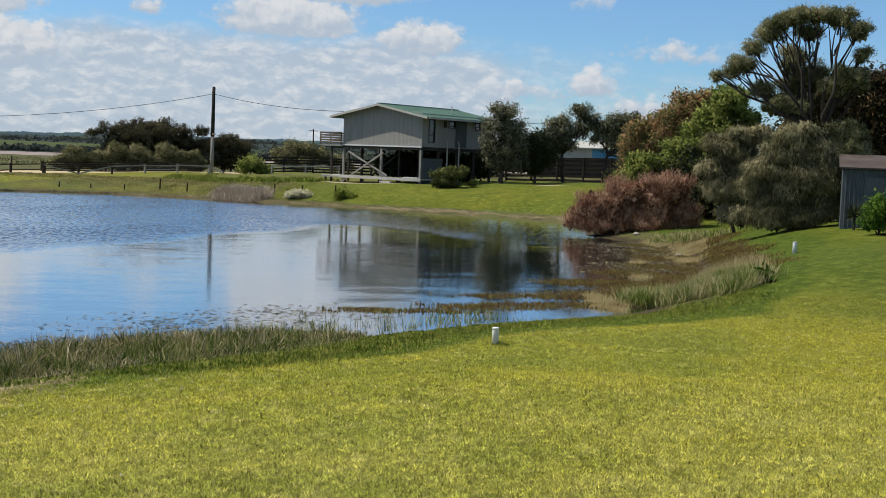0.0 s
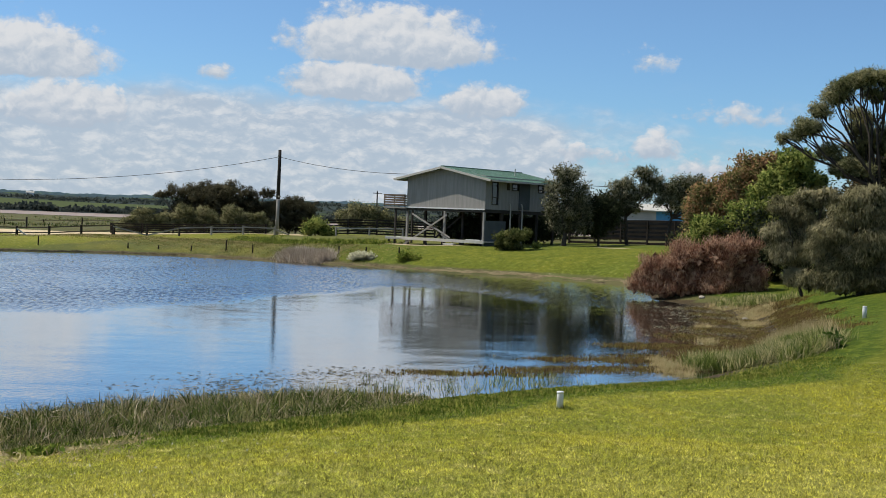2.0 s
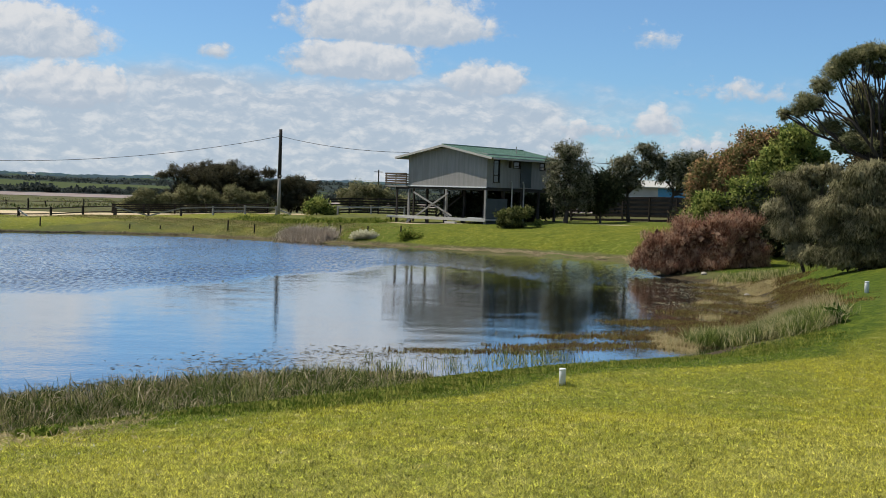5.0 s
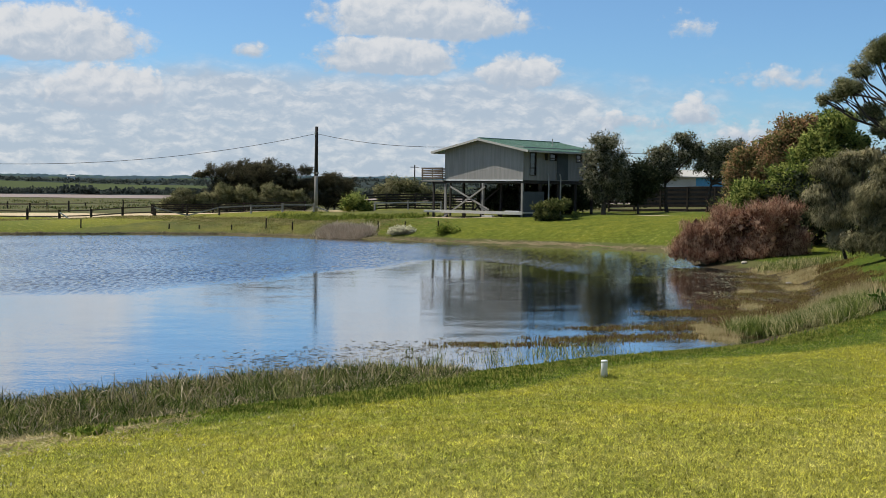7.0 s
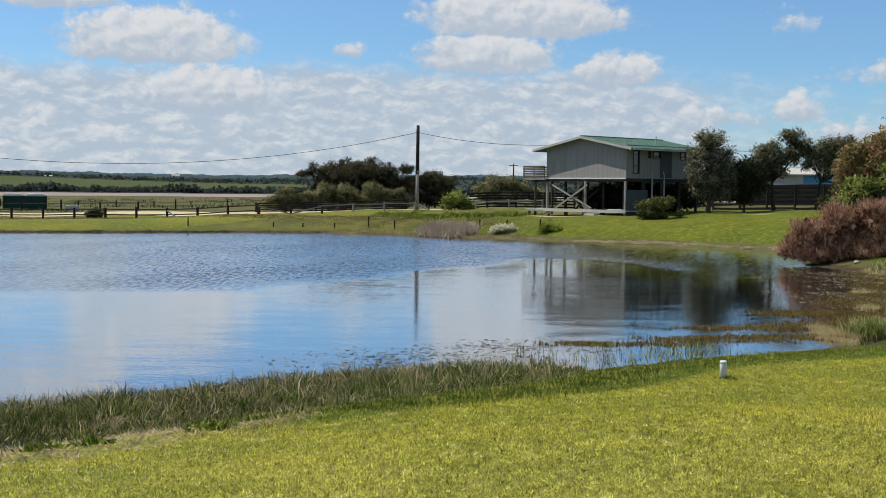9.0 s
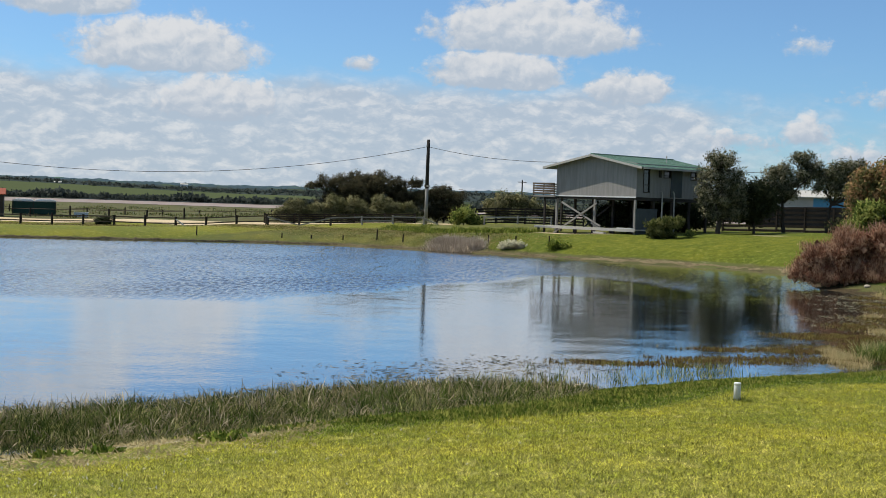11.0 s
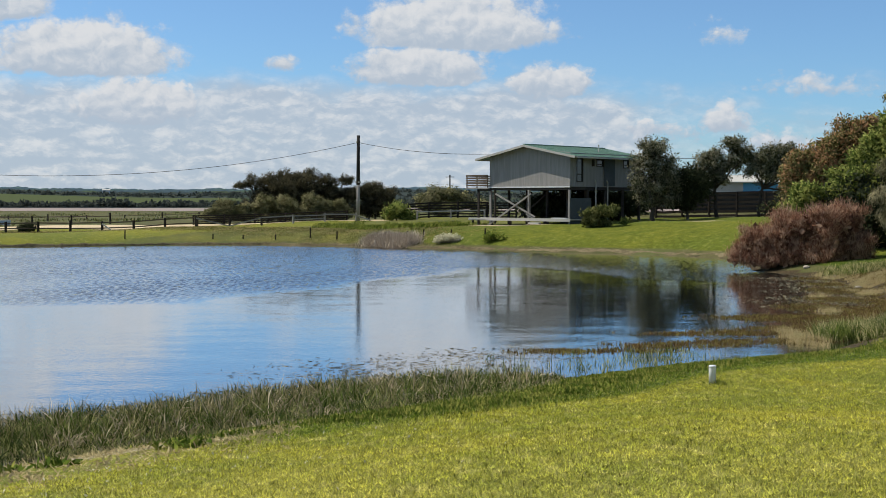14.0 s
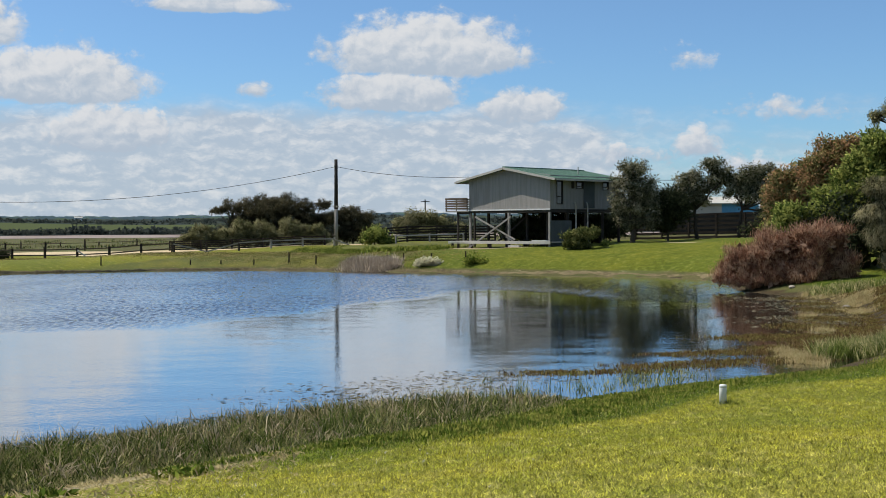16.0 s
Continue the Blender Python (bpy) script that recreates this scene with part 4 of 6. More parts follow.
P("round_bush", "rounded olive-green bush on the lawn beside the house", "shrub", 3.45, -1.0, 0.0433,
  [(0, 22, 26, 20), (-12, 18, 20, 18), (16, 26, 18, 18), (0, 10, 29, 11), (-10, 5, 18, 7), (12, 5, 18, 7)], "l_round", [(-3, 0.06), (2, 0.05)], clumps=340, per=26, size=0.22, width=0.06, clump_r=0.13, kind="tuft", seed=16, puff=(6, 0.4))
P("shrub", "tiny green shrub at a lawn edge", "shrub", 5.0, 0.3, 0.0433, [(0, 6, 7, 6)], "l_green", clumps=20, per=20, size=0.18, width=0.06, clump_r=0.08, seed=17)

# the grove on the right bank
U = 0.0310
P("red_bush", "rusty red feathery bush at the water's edge", "shrub", 29.0, -17.3, U,
  [(-62, 38, 36, 34), (-12, 52, 44, 42), (38, 62, 44, 44), (76, 68, 36, 40), (58, 34, 46, 36), (-82, 18, 26, 20), (-4, 24, 44, 24), (-40, 18, 38, 18), (30, 12, 46, 14), (80, 20, 40, 24), (-70, 8, 36, 10), (-96, 8, 18, 9), (-30, 4, 50, 10), (40, 4, 60, 10), (100, 30, 26, 30), (96, 8, 30, 12)],
  "l_redbush", [(-30, 0.05), (0, 0.06), (40, 0.06)], clumps=2300, per=30, size=0.27, width=0.021, clump_r=0.15, kind="twig", seed=21, puff=(11, 0.30), fork=0.12, spread=0.5, core=5000)
U = 0.0328
P("green_tree", "fresh green leafy tree in a grove", "tree", 29.0, -11.6, U,
  [(74, 196, 42, 34), (44, 166, 40, 32), (-72, 84, 34, 28), (-90, 58, 30, 28), (-64, 46, 40, 30), (6, 112, 46, 34), (54, 136, 56, 48), (20, 84, 60, 40), (90, 150, 40, 40)],
  "l_green", [(0, 0.2), (20, 0.14)], clumps=1500, per=26, size=0.26, width=0.09, clump_r=0.22, kind="tuft", seed=22, puff=(8, 0.38), fork=0.2, core=5000)
U = 0.0347
P("bronze_tree", "bronze and red-brown leafed tree behind a green tree", "tree", 26.7, -7.2, U,
  [(14, 178, 44, 32), (-22, 152, 46, 34), (-62, 118, 40, 34), (-90, 98, 26, 28), (44, 182, 26, 26), (-30, 106, 50, 40), (20, 134, 50, 44), (-70, 70, 36, 34), (-20, 60, 60, 40)],
  "l_redtree", [(-10, 0.22)], clumps=1700, per=26, size=0.2, width=0.09, clump_r=0.2, seed=23, puff=(9, 0.36), core=6000)
U = 0.0256
P("sheoak_tree", "tall sheoak with a dark open crown and many bare limbs", "tree", 41.7, -22.2, U,
  [(-73, 349, 30, 21), (-35, 351, 33, 18), (4, 347, 28, 21), (35, 326, 23, 23), (-110, 322, 28, 23), (-137, 296, 21, 17), (-96, 340, 24, 17), (-46, 323, 27, 14, 20), (-152, 266, 29, 18), (-174, 254, 14, 13), (-198, 247, 9, 9), (44, 285, 14, 17), (24, 250, 29, 22), (6, 230, 30, 24), (41, 241, 18, 25), (-122, 224, 24, 15), (-92, 195, 32, 24), (-57, 195, 24, 17), (-73, 274, 27, 33, 40), (-35, 247, 33, 38, 40), (-73, 225, 33, 27, 40), (20, 149, 36, 29), (37, 116, 32, 33), (-13, 127, 33, 33, 40)],
  "l_sheoak", [(-14, 0.24), (4, 0.17), (-26, 0.15)], clumps=3300, per=28, size=0.15, width=0.030, clump_r=0.14, kind="tuft", seed=24, puff=(9, 0.40), fork=0.46, sub=6, spread=0.55, core=5000)
U = 0.0238
P("weeping_sheoak", "weeping grey-green sheoak hanging to the lawn", "tree", 41.9, -26.5, U,
  [(-34, 16, 36, 13), (16, 21, 36, 17), (49, 40, 21, 28), (-83, 23, 14, 17), (16, 171, 26, 20), (-12, 144, 41, 28), (43, 133, 28, 32), (-47, 103, 31, 34), (16, 84, 46, 43), (-39, 45, 33, 32), (-56, 23, 23, 17), (-1, 40, 31, 23), (49, 89, 22, 38), (-6, 166, 28, 20), (-67, 73, 19, 30)],
  "l_weeping", [(0, 0.12), (30, 0.09)], clumps=2700, per=34, size=0.22, width=0.019, clump_r=0.14, kind="weep", seed=25, puff=(8, 0.44), fork=0.3, spread=0.8, core=6000)
P("weeping_sheoak", "smaller weeping sheoak with hanging grey-green needles", "tree", 37.6, -22.6, 0.0262,
  [(-37, 157, 22, 19), (-45, 110, 19, 26), (-6, 143, 22, 25), (-20, 77, 23, 35), (-37, 77, 18, 30), (-14, 38, 22, 20), (13, 110, 18, 30), (2, 171, 18, 17), (35, 176, 22, 18)],
  "l_weeping", [(0, 0.09)], clumps=1600, per=34, size=0.21, width=0.019, clump_r=0.14, kind="weep", seed=26, puff=(8, 0.46), fork=0.3, spread=0.8, core=4000)
# understory; its right-hand lobes are added to fill the dark behind the shed
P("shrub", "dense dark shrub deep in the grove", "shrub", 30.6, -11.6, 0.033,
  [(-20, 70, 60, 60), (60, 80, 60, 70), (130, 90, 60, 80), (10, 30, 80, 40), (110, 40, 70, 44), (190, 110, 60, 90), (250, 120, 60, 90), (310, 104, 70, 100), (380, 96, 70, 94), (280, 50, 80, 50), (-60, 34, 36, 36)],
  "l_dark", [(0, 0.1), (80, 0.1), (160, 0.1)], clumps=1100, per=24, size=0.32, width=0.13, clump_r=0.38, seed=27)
# added filler: dark leaves in place of the shade under the sheoaks
P("shrub", "dark filler shrub added for the shade under tall sheoaks", "shrub", 42.8, -21.4, 0.026, [(-40, 30, 44, 34), (0, 44, 50, 48), (40, 40, 44, 44), (74, 46, 40, 50), (20, 16, 90, 18)],
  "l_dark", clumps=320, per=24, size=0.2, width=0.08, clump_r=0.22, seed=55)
P("brown_tree", "dark brown-green leafed tree behind a tin shed", "tree", 40.9, -15.0, 0.030,
  [(20, 200, 46, 40), (54, 232, 42, 34), (54, 196, 42, 36), (86, 180, 60, 50), (120, 190, 44, 40), (150, 168, 50, 50), (-10, 176, 42, 40), (50, 140, 64, 54), (110, 130, 60, 60), (170, 130, 60, 60), (-6, 110, 44, 44), (130, 80, 80, 50), (60, 70, 70, 50), (-60, 150, 50, 40), (-104, 124, 50, 44), (-40, 186, 36, 30), (-60, 90, 60, 50), (-70, 186, 34, 28), (-6, 222, 36, 30), (24, 236, 34, 28), (-30, 214, 30, 26), (-96, 186, 40, 34), (-110, 160, 44, 40)],
  "l_brown", [(30, 0.2)], clumps=1900, per=26, size=0.2, width=0.09, clump_r=0.24, seed=28, puff=(9, 0.36), core=7000)
P("shrub", "bright green leafy shrub beside a tin shed", "shrub", 47.1, -31.0, 0.0215,
  [(10, 40, 34, 30), (-8, 22, 26, 22), (26, 20, 36, 22), (40, 50, 30, 26)], "l_bright", clumps=170, per=24, size=0.16, width=0.07, clump_r=0.1, seed=29)

# across the pond, left of the house
U = 0.064
P("tea_tree", "dark wind-clipped tea tree with an umbrella crown", "tree", -47.5, 11.4, U,
  [(0, 76, 46, 16), (-40, 72, 34, 16), (-78, 66, 28, 15), (38, 68, 26, 16), (-102, 62, 12, 9), (-20, 46, 54, 30), (46, 48, 28, 26), (-66, 42, 34, 24), (6, 26, 60, 24), (-50, 22, 44, 20), (50, 26, 30, 22), (-10, 58, 60, 20)],
  "l_umbrella", [(-40, 0.2), (0, 0.25), (30, 0.2)], clumps=2700, per=26, size=0.13, width=0.10, clump_r=0.13, seed=31, spread=0.72, puff=(10, 0.36), fork=0.2, bark="grey_bark", core=5000)
P("tea_tree", "slender tea tree with a small flat crown", "tree", -44.6, 14.9, U, [(4, 70, 18, 10), (20, 46, 24, 22), (-4, 36, 22, 24), (8, 18, 28, 18)], "l_umbrella",
  [(0, 0.14)], clumps=560, per=26, size=0.13, width=0.10, clump_r=0.13, spread=0.7, seed=32, puff=(7, 0.42), bark="grey_bark", core=600)
P("tea_tree", "dark tea tree with bare grey stems", "tree", -42.2, 17.7, U, [(0, 48, 28, 18), (-22, 44, 24, 18), (24, 44, 20, 16), (4, 30, 34, 16), (-16, 20, 26, 16), (18, 20, 26, 16), (0, 12, 34, 12)], "l_umbrella",
  [(-12, 0.12), (0, 0.14), (14, 0.12)], clumps=900, per=26, size=0.13, width=0.10, clump_r=0.13, spread=0.7, seed=33, puff=(8, 0.40), bark="grey_bark", fork=0.4, core=1200)
for q, (sx, sy, w, h) in enumerate(((-47.6, 1.2, 20, 25), (-46.3, 3.1, 18, 26), (-45.0, 4.9, 21, 34), (-43.6, 6.6, 22, 30), (-41.9, 8.9, 24, 32), (-48.3, 0.2, 15, 20), (-40.4, 10.8, 15, 25))):
    P("shrub", "rounded olive-green coastal shrub", "shrub", sx, sy, 0.072, [(0, h * 0.75, w, h * 0.7), (-w * 0.5, h * 0.5, w * 0.7, h * 0.5), (w * 0.5, h * 0.5, w * 0.7, h * 0.5), (0, h * 0.3, w * 1.05, h * 0.35)],
      "l_olive", group="shrubs along the track", clumps=420, per=26, size=0.13, width=0.09, clump_r=0.11, seed=40 + q, spread=0.82, puff=(7, 0.42))
P("shrub", "fresh green shrub beside a fence", "shrub", -27.5, 7.2, 0.048, [(0, 22, 18, 14), (14, 12, 16, 12), (-12, 10, 14, 10), (30, 8, 14, 8)], "l_green", clumps=110, per=20, size=0.34, width=0.14, clump_r=0.2, seed=50)
P("shrub", "broad olive shrub behind a fence", "shrub", -37.1, 23.1, 0.064, [(0, 36, 34, 24), (-30, 26, 24, 18), (36, 28, 28, 20), (62, 20, 24, 16), (0, 14, 48, 14), (84, 16, 20, 12)], "l_olive", clumps=620, per=24, size=0.2, width=0.13, clump_r=0.2, seed=51, puff=(7, 0.4))
# garden shrubs, made fuller than they grow to supply shade below the floor
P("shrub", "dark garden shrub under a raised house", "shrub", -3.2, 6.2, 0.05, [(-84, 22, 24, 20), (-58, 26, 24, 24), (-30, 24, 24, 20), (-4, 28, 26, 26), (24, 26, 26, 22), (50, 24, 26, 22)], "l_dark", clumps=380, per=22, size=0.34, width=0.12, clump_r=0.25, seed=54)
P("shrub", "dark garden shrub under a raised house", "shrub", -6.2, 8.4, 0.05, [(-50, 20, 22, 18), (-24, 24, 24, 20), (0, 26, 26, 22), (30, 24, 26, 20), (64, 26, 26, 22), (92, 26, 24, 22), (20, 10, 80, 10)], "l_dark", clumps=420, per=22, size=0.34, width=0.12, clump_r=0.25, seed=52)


# hedge, also added as a dark back between the house stumps
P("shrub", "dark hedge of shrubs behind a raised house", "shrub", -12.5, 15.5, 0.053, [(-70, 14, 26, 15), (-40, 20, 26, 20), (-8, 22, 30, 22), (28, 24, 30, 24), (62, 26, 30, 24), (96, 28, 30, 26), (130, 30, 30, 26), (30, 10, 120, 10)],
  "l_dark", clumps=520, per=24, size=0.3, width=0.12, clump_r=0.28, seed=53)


# ---------------------------------------------------------------- the raised house
WX, WY, FZ, EZ, RZ = -8.5, 9.3, 4.75, 7.28, 8.10      # west wall, north wall, floor, eaves, ridge
house = thing("house", "grey weatherboard house raised on timber stumps with a green roof", "house", at=pose(0, 0, 0))


def gable(y0, y1):
    b = Build()
    for y in (y0, y1):
        b.v += [(WX, y, FZ), (0, y, FZ), (0, y, EZ + 0.1), (WX / 2, y, RZ - 0.12), (WX, y, EZ + 0.1)]
    b.f += [(0, 1, 2, 3, 4), (9, 8, 7, 6, 5)] + [(i, 5 + i, 5 + (i + 1) % 5, (i + 1) % 5) for i in range(5)]
    return b


part("gable_wall", gable(0.0, 0.12), "cladding", house, "grooved grey cladding wall")
part("gable_wall", gable(WY - 0.12, WY), "cladding", house)
part("side_wall", Build().box((WX + 0.06, WY / 2, (FZ + EZ) / 2 + 0.05), (0.12, WY - 0.26, EZ - FZ + 0.1)), "cladding", house)
HOLES = ((0.78, 1.58, 5.12, 7.02), (3.3, 4.2, 6.35, 6.95), (6.8, 7.6, 6.3, 7.1))
wall = Build()
cuts = [0.13] + [c for h in HOLES for c in h[:2]] + [WY - 0.13]
for q in range(len(cuts) - 1):
    y0, y1 = cuts[q], cuts[q + 1]
    if q % 2 == 0:
        wall.box((-0.06, (y0 + y1) / 2, (FZ + EZ) / 2 + 0.05), (0.12, y1 - y0, EZ - FZ + 0.1))
    else:
        h = HOLES[q // 2]
        wall.box((-0.06, (y0 + y1) / 2, (FZ + h[2]) / 2), (0.12, y1 - y0, h[2] - FZ))
        wall.box((-0.06, (y0 + y1) / 2, (h[3] + EZ + 0.1) / 2), (0.12, y1 - y0, EZ + 0.1 - h[3]))
part("side_wall", wall, "cladding", house)
for y0, y1, z0, z1 in HOLES:
    w = part("window", Build().box((-0.02, y0 + 0.03, (z0 + z1) / 2), (0.12, 0.06, z1 - z0)).box((-0.02, y1 - 0.03, (z0 + z1) / 2), (0.12, 0.06, z1 - z0))
             .box((-0.02, (y0 + y1) / 2, z0 + 0.03), (0.14, y1 - y0 - 0.12, 0.06)).box((-0.02, (y0 + y1) / 2, z1 - 0.03), (0.12, y1 - y0 - 0.12, 0.06)),
             "soffit", house)
    split = z0 + 0.32 * (z1 - z0)
    part("pane", Build().box((-0.05, (y0 + y1) / 2, (z0 + 0.06 + split - 0.03) / 2), (0.02, y1 - y0 - 0.12, split - 0.03 - z0 - 0.06)), "glass", w)
    part("pane", Build().box((-0.05, (y0 + y1) / 2, (z1 - 0.06 + split + 0.03) / 2), (0.02, y1 - y0 - 0.12, z1 - 0.06 - split - 0.03)), "glass", w)
    part("transom", Build().box((-0.02, (y0 + y1) / 2, split), (0.10, y1 - y0 - 0.12, 0.06)), "soffit", w)
# porch recess drawn as a flat panel, its darkness put into the colour
part("corner_panel", Build().box((0.035, 4.95, 5.98), (0.05, 1.4, 2.3)), "panel", house, "flat dark panel standing in for a porch recess")
part("vent_box", Build().box((0.07, 2.78, 6.65), (0.14, 0.2, 0.55)), "soffit", house)
for y in (3.06, 4.6):
    part("downpipe", Build().tube([(0.10, y - 0.1, 5.3), (0.10, y + 0.02, 5.1), (0.10, y + 0.05, 4.9), (0.10, y + 0.05, 1.9)], [0.06] * 4, 8), "pale_board", house, "pale downpipe")
part("floor_frame", Build().box((WX / 2, WY / 2, FZ - 0.13), (-WX + 0.02, WY + 0.02, 0.24)), "soffit", house, "dark floor bearers")
part("skirting_board", Build().box((WX / 2, -0.04, FZ - 0.02), (-WX, 0.05, 0.1)), "white_paint", house)
part("ceiling", Build().box((WX / 2, WY / 2, EZ), (-WX - 0.3, WY - 0.3, 0.05)), "soffit", house)
for s in (-1, 1):
    x0, x1 = WX / 2, WX / 2 + s * 5.25
    r = Build()
    slope = (RZ - EZ) / 4.25
    z1 = RZ - slope * 5.25
    for y in (-0.64, WY + 0.5):
        r.v += [(x0, y, RZ + 0.02), (x1, y, z1 + 0.02), (x1, y, z1 - 0.04), (x0, y, RZ - 0.04)]
    r.f += [(0, 1, 2, 3), (7, 6, 5, 4), (0, 4, 5, 1), (1, 5, 6, 2), (2, 6, 7, 3), (3, 7, 4, 0)]
    roof = part("roof", r, "green_roof", house, "green corrugated metal roof")
    ribs = Build()
    for q in range(34):
        y = -0.5 + q * (WY + 0.95) / 33
        ribs.beam((x0, y, RZ + 0.03), (x1, y, z1 + 0.03), 0.05, 0.03)
    part("roof_rib", ribs, "green_roof", roof)
    part("barge_board", Build().beam((x0, -0.67, RZ - 0.08), (x1, -0.67, z1 - 0.08), 0.05, 0.17), "fascia", house, "cream barge board")
    part("gutter", Build().box((x1 + 0.05 * s, WY / 2, z1 - 0.09), (0.12, WY + 1.0, 0.13)), "fascia", house)
part("ridge_cap", Build().beam((WX / 2, -0.56, RZ + 0.05), (WX / 2, WY + 0.5, RZ + 0.05), 0.3, 0.06), "green_roof", house)
part("vent_pipe", Build().tube([(-1.8, 5.9, 7.4), (-1.8, 5.9, 8.25)], [0.045, 0.045], 8), "fascia", house)
for x in (WX + 0.08, -6.4, WX / 2, -2.1, -0.1):
    for q, y in enumerate((0.05, 2.3, 4.6, 6.9, WY - 0.15)):
        z = ground_z(x, y)
        front = q == 0 and x in (WX + 0.08, WX / 2, -0.1)
        if q == 0 and not front:
            continue
        # stumps behind the front row: under-floor shade put into a darker timber
        part("stump", Build().box((x, y, (z - 0.1 + FZ - 0.25) / 2), (0.17, 0.17, FZ - 0.25 - z + 0.1)), "grey_timber" if front else "stump", house)
part("brace", Build().beam((-7.75, -0.11, 4.2), (-3.5, -0.11, 2.35), 0.06, 0.13), "grey_timber", house)
part("brace", Build().beam((-8.5, -0.19, 1.62), (-3.85, -0.19, 4.2), 0.06, 0.13), "grey_timber", house)
part("brace", Build().beam((-7.7, 2.4, 2.0), (-4.4, 2.4, 4.2), 0.06, 0.12), "stump", house)
part("brace", Build().beam((-4.5, -0.05, 2.6), (-3.2, -0.05, 2.0), 0.06, 0.11), "grey_timber", house)
part("store_wall", Build().box((-0.02, 1.35, 2.75), (0.08, 2.6, 2.2)), "panel", house, "dark sheet wall of the under-house store")
deck = part("low_deck", Build().box((-5.2, 0.6, 2.16), (10.9, 1.7, 0.10)), "pale_board", house, "pale timber deck under the house")
part("deck_edge", Build().box((-4.2, -0.27, 2.13), (8.8, 0.05, 0.24)), "pale_board", deck)
part("deck_edge", Build().box((-9.7, -0.20, 2.12), (2.0, 0.05, 0.2)), "pale_board", deck)
for x in (-10.4, -8.2, -6.2, -4.2, -2.2, -0.3):
    part("deck_stump", Build().box((x, 0.0, (ground_z(x, 0) - 0.1 + 2.1) / 2), (0.14, 0.14, 2.1 - ground_z(x, 0) + 0.1)), "soffit", deck)
part("loose_board", Build().box((-3.1, -0.62, ground_z(-3.1, -0.62) + 0.09), (1.1, 0.3, 0.14)), "pale_board", house)
part("loose_board", Build().box((-0.9, -0.15, 2.27), (1.5, 0.28, 0.08)), "white_paint", house)
bal = part("balcony", Build().box((WX - 1.25, 1.6, FZ - 0.08), (2.5, 3.6, 0.12)), "grey_timber", house, "timber balcony with slatted rail")
for q in range(5):
    z = FZ + 0.16 + q * 0.2
    part("rail", Build().box((WX - 1.27, -0.2, z), (2.5, 0.04, 0.13)).box((WX - 2.5, 1.6, z), (0.04, 3.5, 0.13)), "brown_timber", bal)
for x in (WX - 2.45, WX - 1.3, WX - 0.1):
    part("baluster", Build().box((x, -0.15, FZ + 0.5), (0.08, 0.06, 1.05)), "stump", bal)
for x, y in ((WX - 1.25, 0.0), (WX - 2.3, 3.2)):
    part("balcony_post", Build().box((x, y, (ground_z(x, y) + FZ) / 2 - 0.1), (0.14, 0.14, FZ - ground_z(x, y) - 0.1)), "stump", bal)
part("balcony_beam", Build().box((WX - 0.6, 0.0, FZ - 0.24), (1.5, 0.14, 0.18)), "soffit", bal)

# ---------------------------------------------------------------- poles and wires
px, py = -29.5, 4.0
pz = ground_z(px, py)
pole = thing("utility_pole", "timber power pole, dark above and weathered pale below", "pole", at=pose(px, py, pz))
part("lower_pole", Build().tube([(0, 0, -0.2), (0, 0, 3.9)], [0.17, 0.16], 10), "pole_pale", pole, "weathered pale lower length", True)
part("upper_pole", Build().tube([(0.0, 0, 3.5), (0.03, 0, 9.93 - pz)], [0.185, 0.15], 10), "pole_dark", pole, "", True)
part("bracket", Build().box((0, 0, 3.75), (0.5, 0.3, 0.16)), "pole_pale", pole)
part("insulator", Build().tube([(0.03, -0.2, 9.15 - pz), (0.03, -0.2, 9.35 - pz)], [0.05, 0.06], 8), "fascia", pole)
far_pole = thing("utility_pole", "distant timber power pole with a crossarm", "pole", at=pose(-195, 185, 0.3))
part("upper_pole", Build().tube([(0, 0, 0), (0, 0, 11.0)], [0.22, 0.18], 6), "pole_dark", far_pole)
part("crossarm", Build().box((0, 0, 10.4), (2.6, 0.2, 0.2), Matrix.Rotation(0.7, 3, "Z")), "pole_dark", far_pole)


side_pole = thing("utility_pole", "plain dark timber power pole on the bank", "pole", at=pose(-47.8, -42.1, ground_z(-47.8, -42.1)))
part("upper_pole", Build().tube([(0, 0, -0.2), (0, 0, 7.2)], [0.17, 0.14], 10), "pole_dark", side_pole, "", True)


def wire(a, b, sag, label):
    a, b = Vector(a), Vector(b)
    pts = [tuple(a.lerp(b, s / 24) - Vector((0, 0, 4 * sag * (s / 24) * (1 - s / 24)))) for s in range(25)]
    solo("power_line", Build().tube(pts, [0.022] * 25, 5), "wire", label, "cable", smooth=True)


wire((px, py, 9.25), (-8.9, 0.4, 7.5), 0.35, "black overhead cable running to the house")
wire((px, py, 9.25), (-47.8, -42.1, 7.3), 2.45, "black overhead cable sagging between poles")
wire((0.2, 8.0, 7.2), (52, 22, 8.6), 0.9, "black overhead cable passing behind the trees")

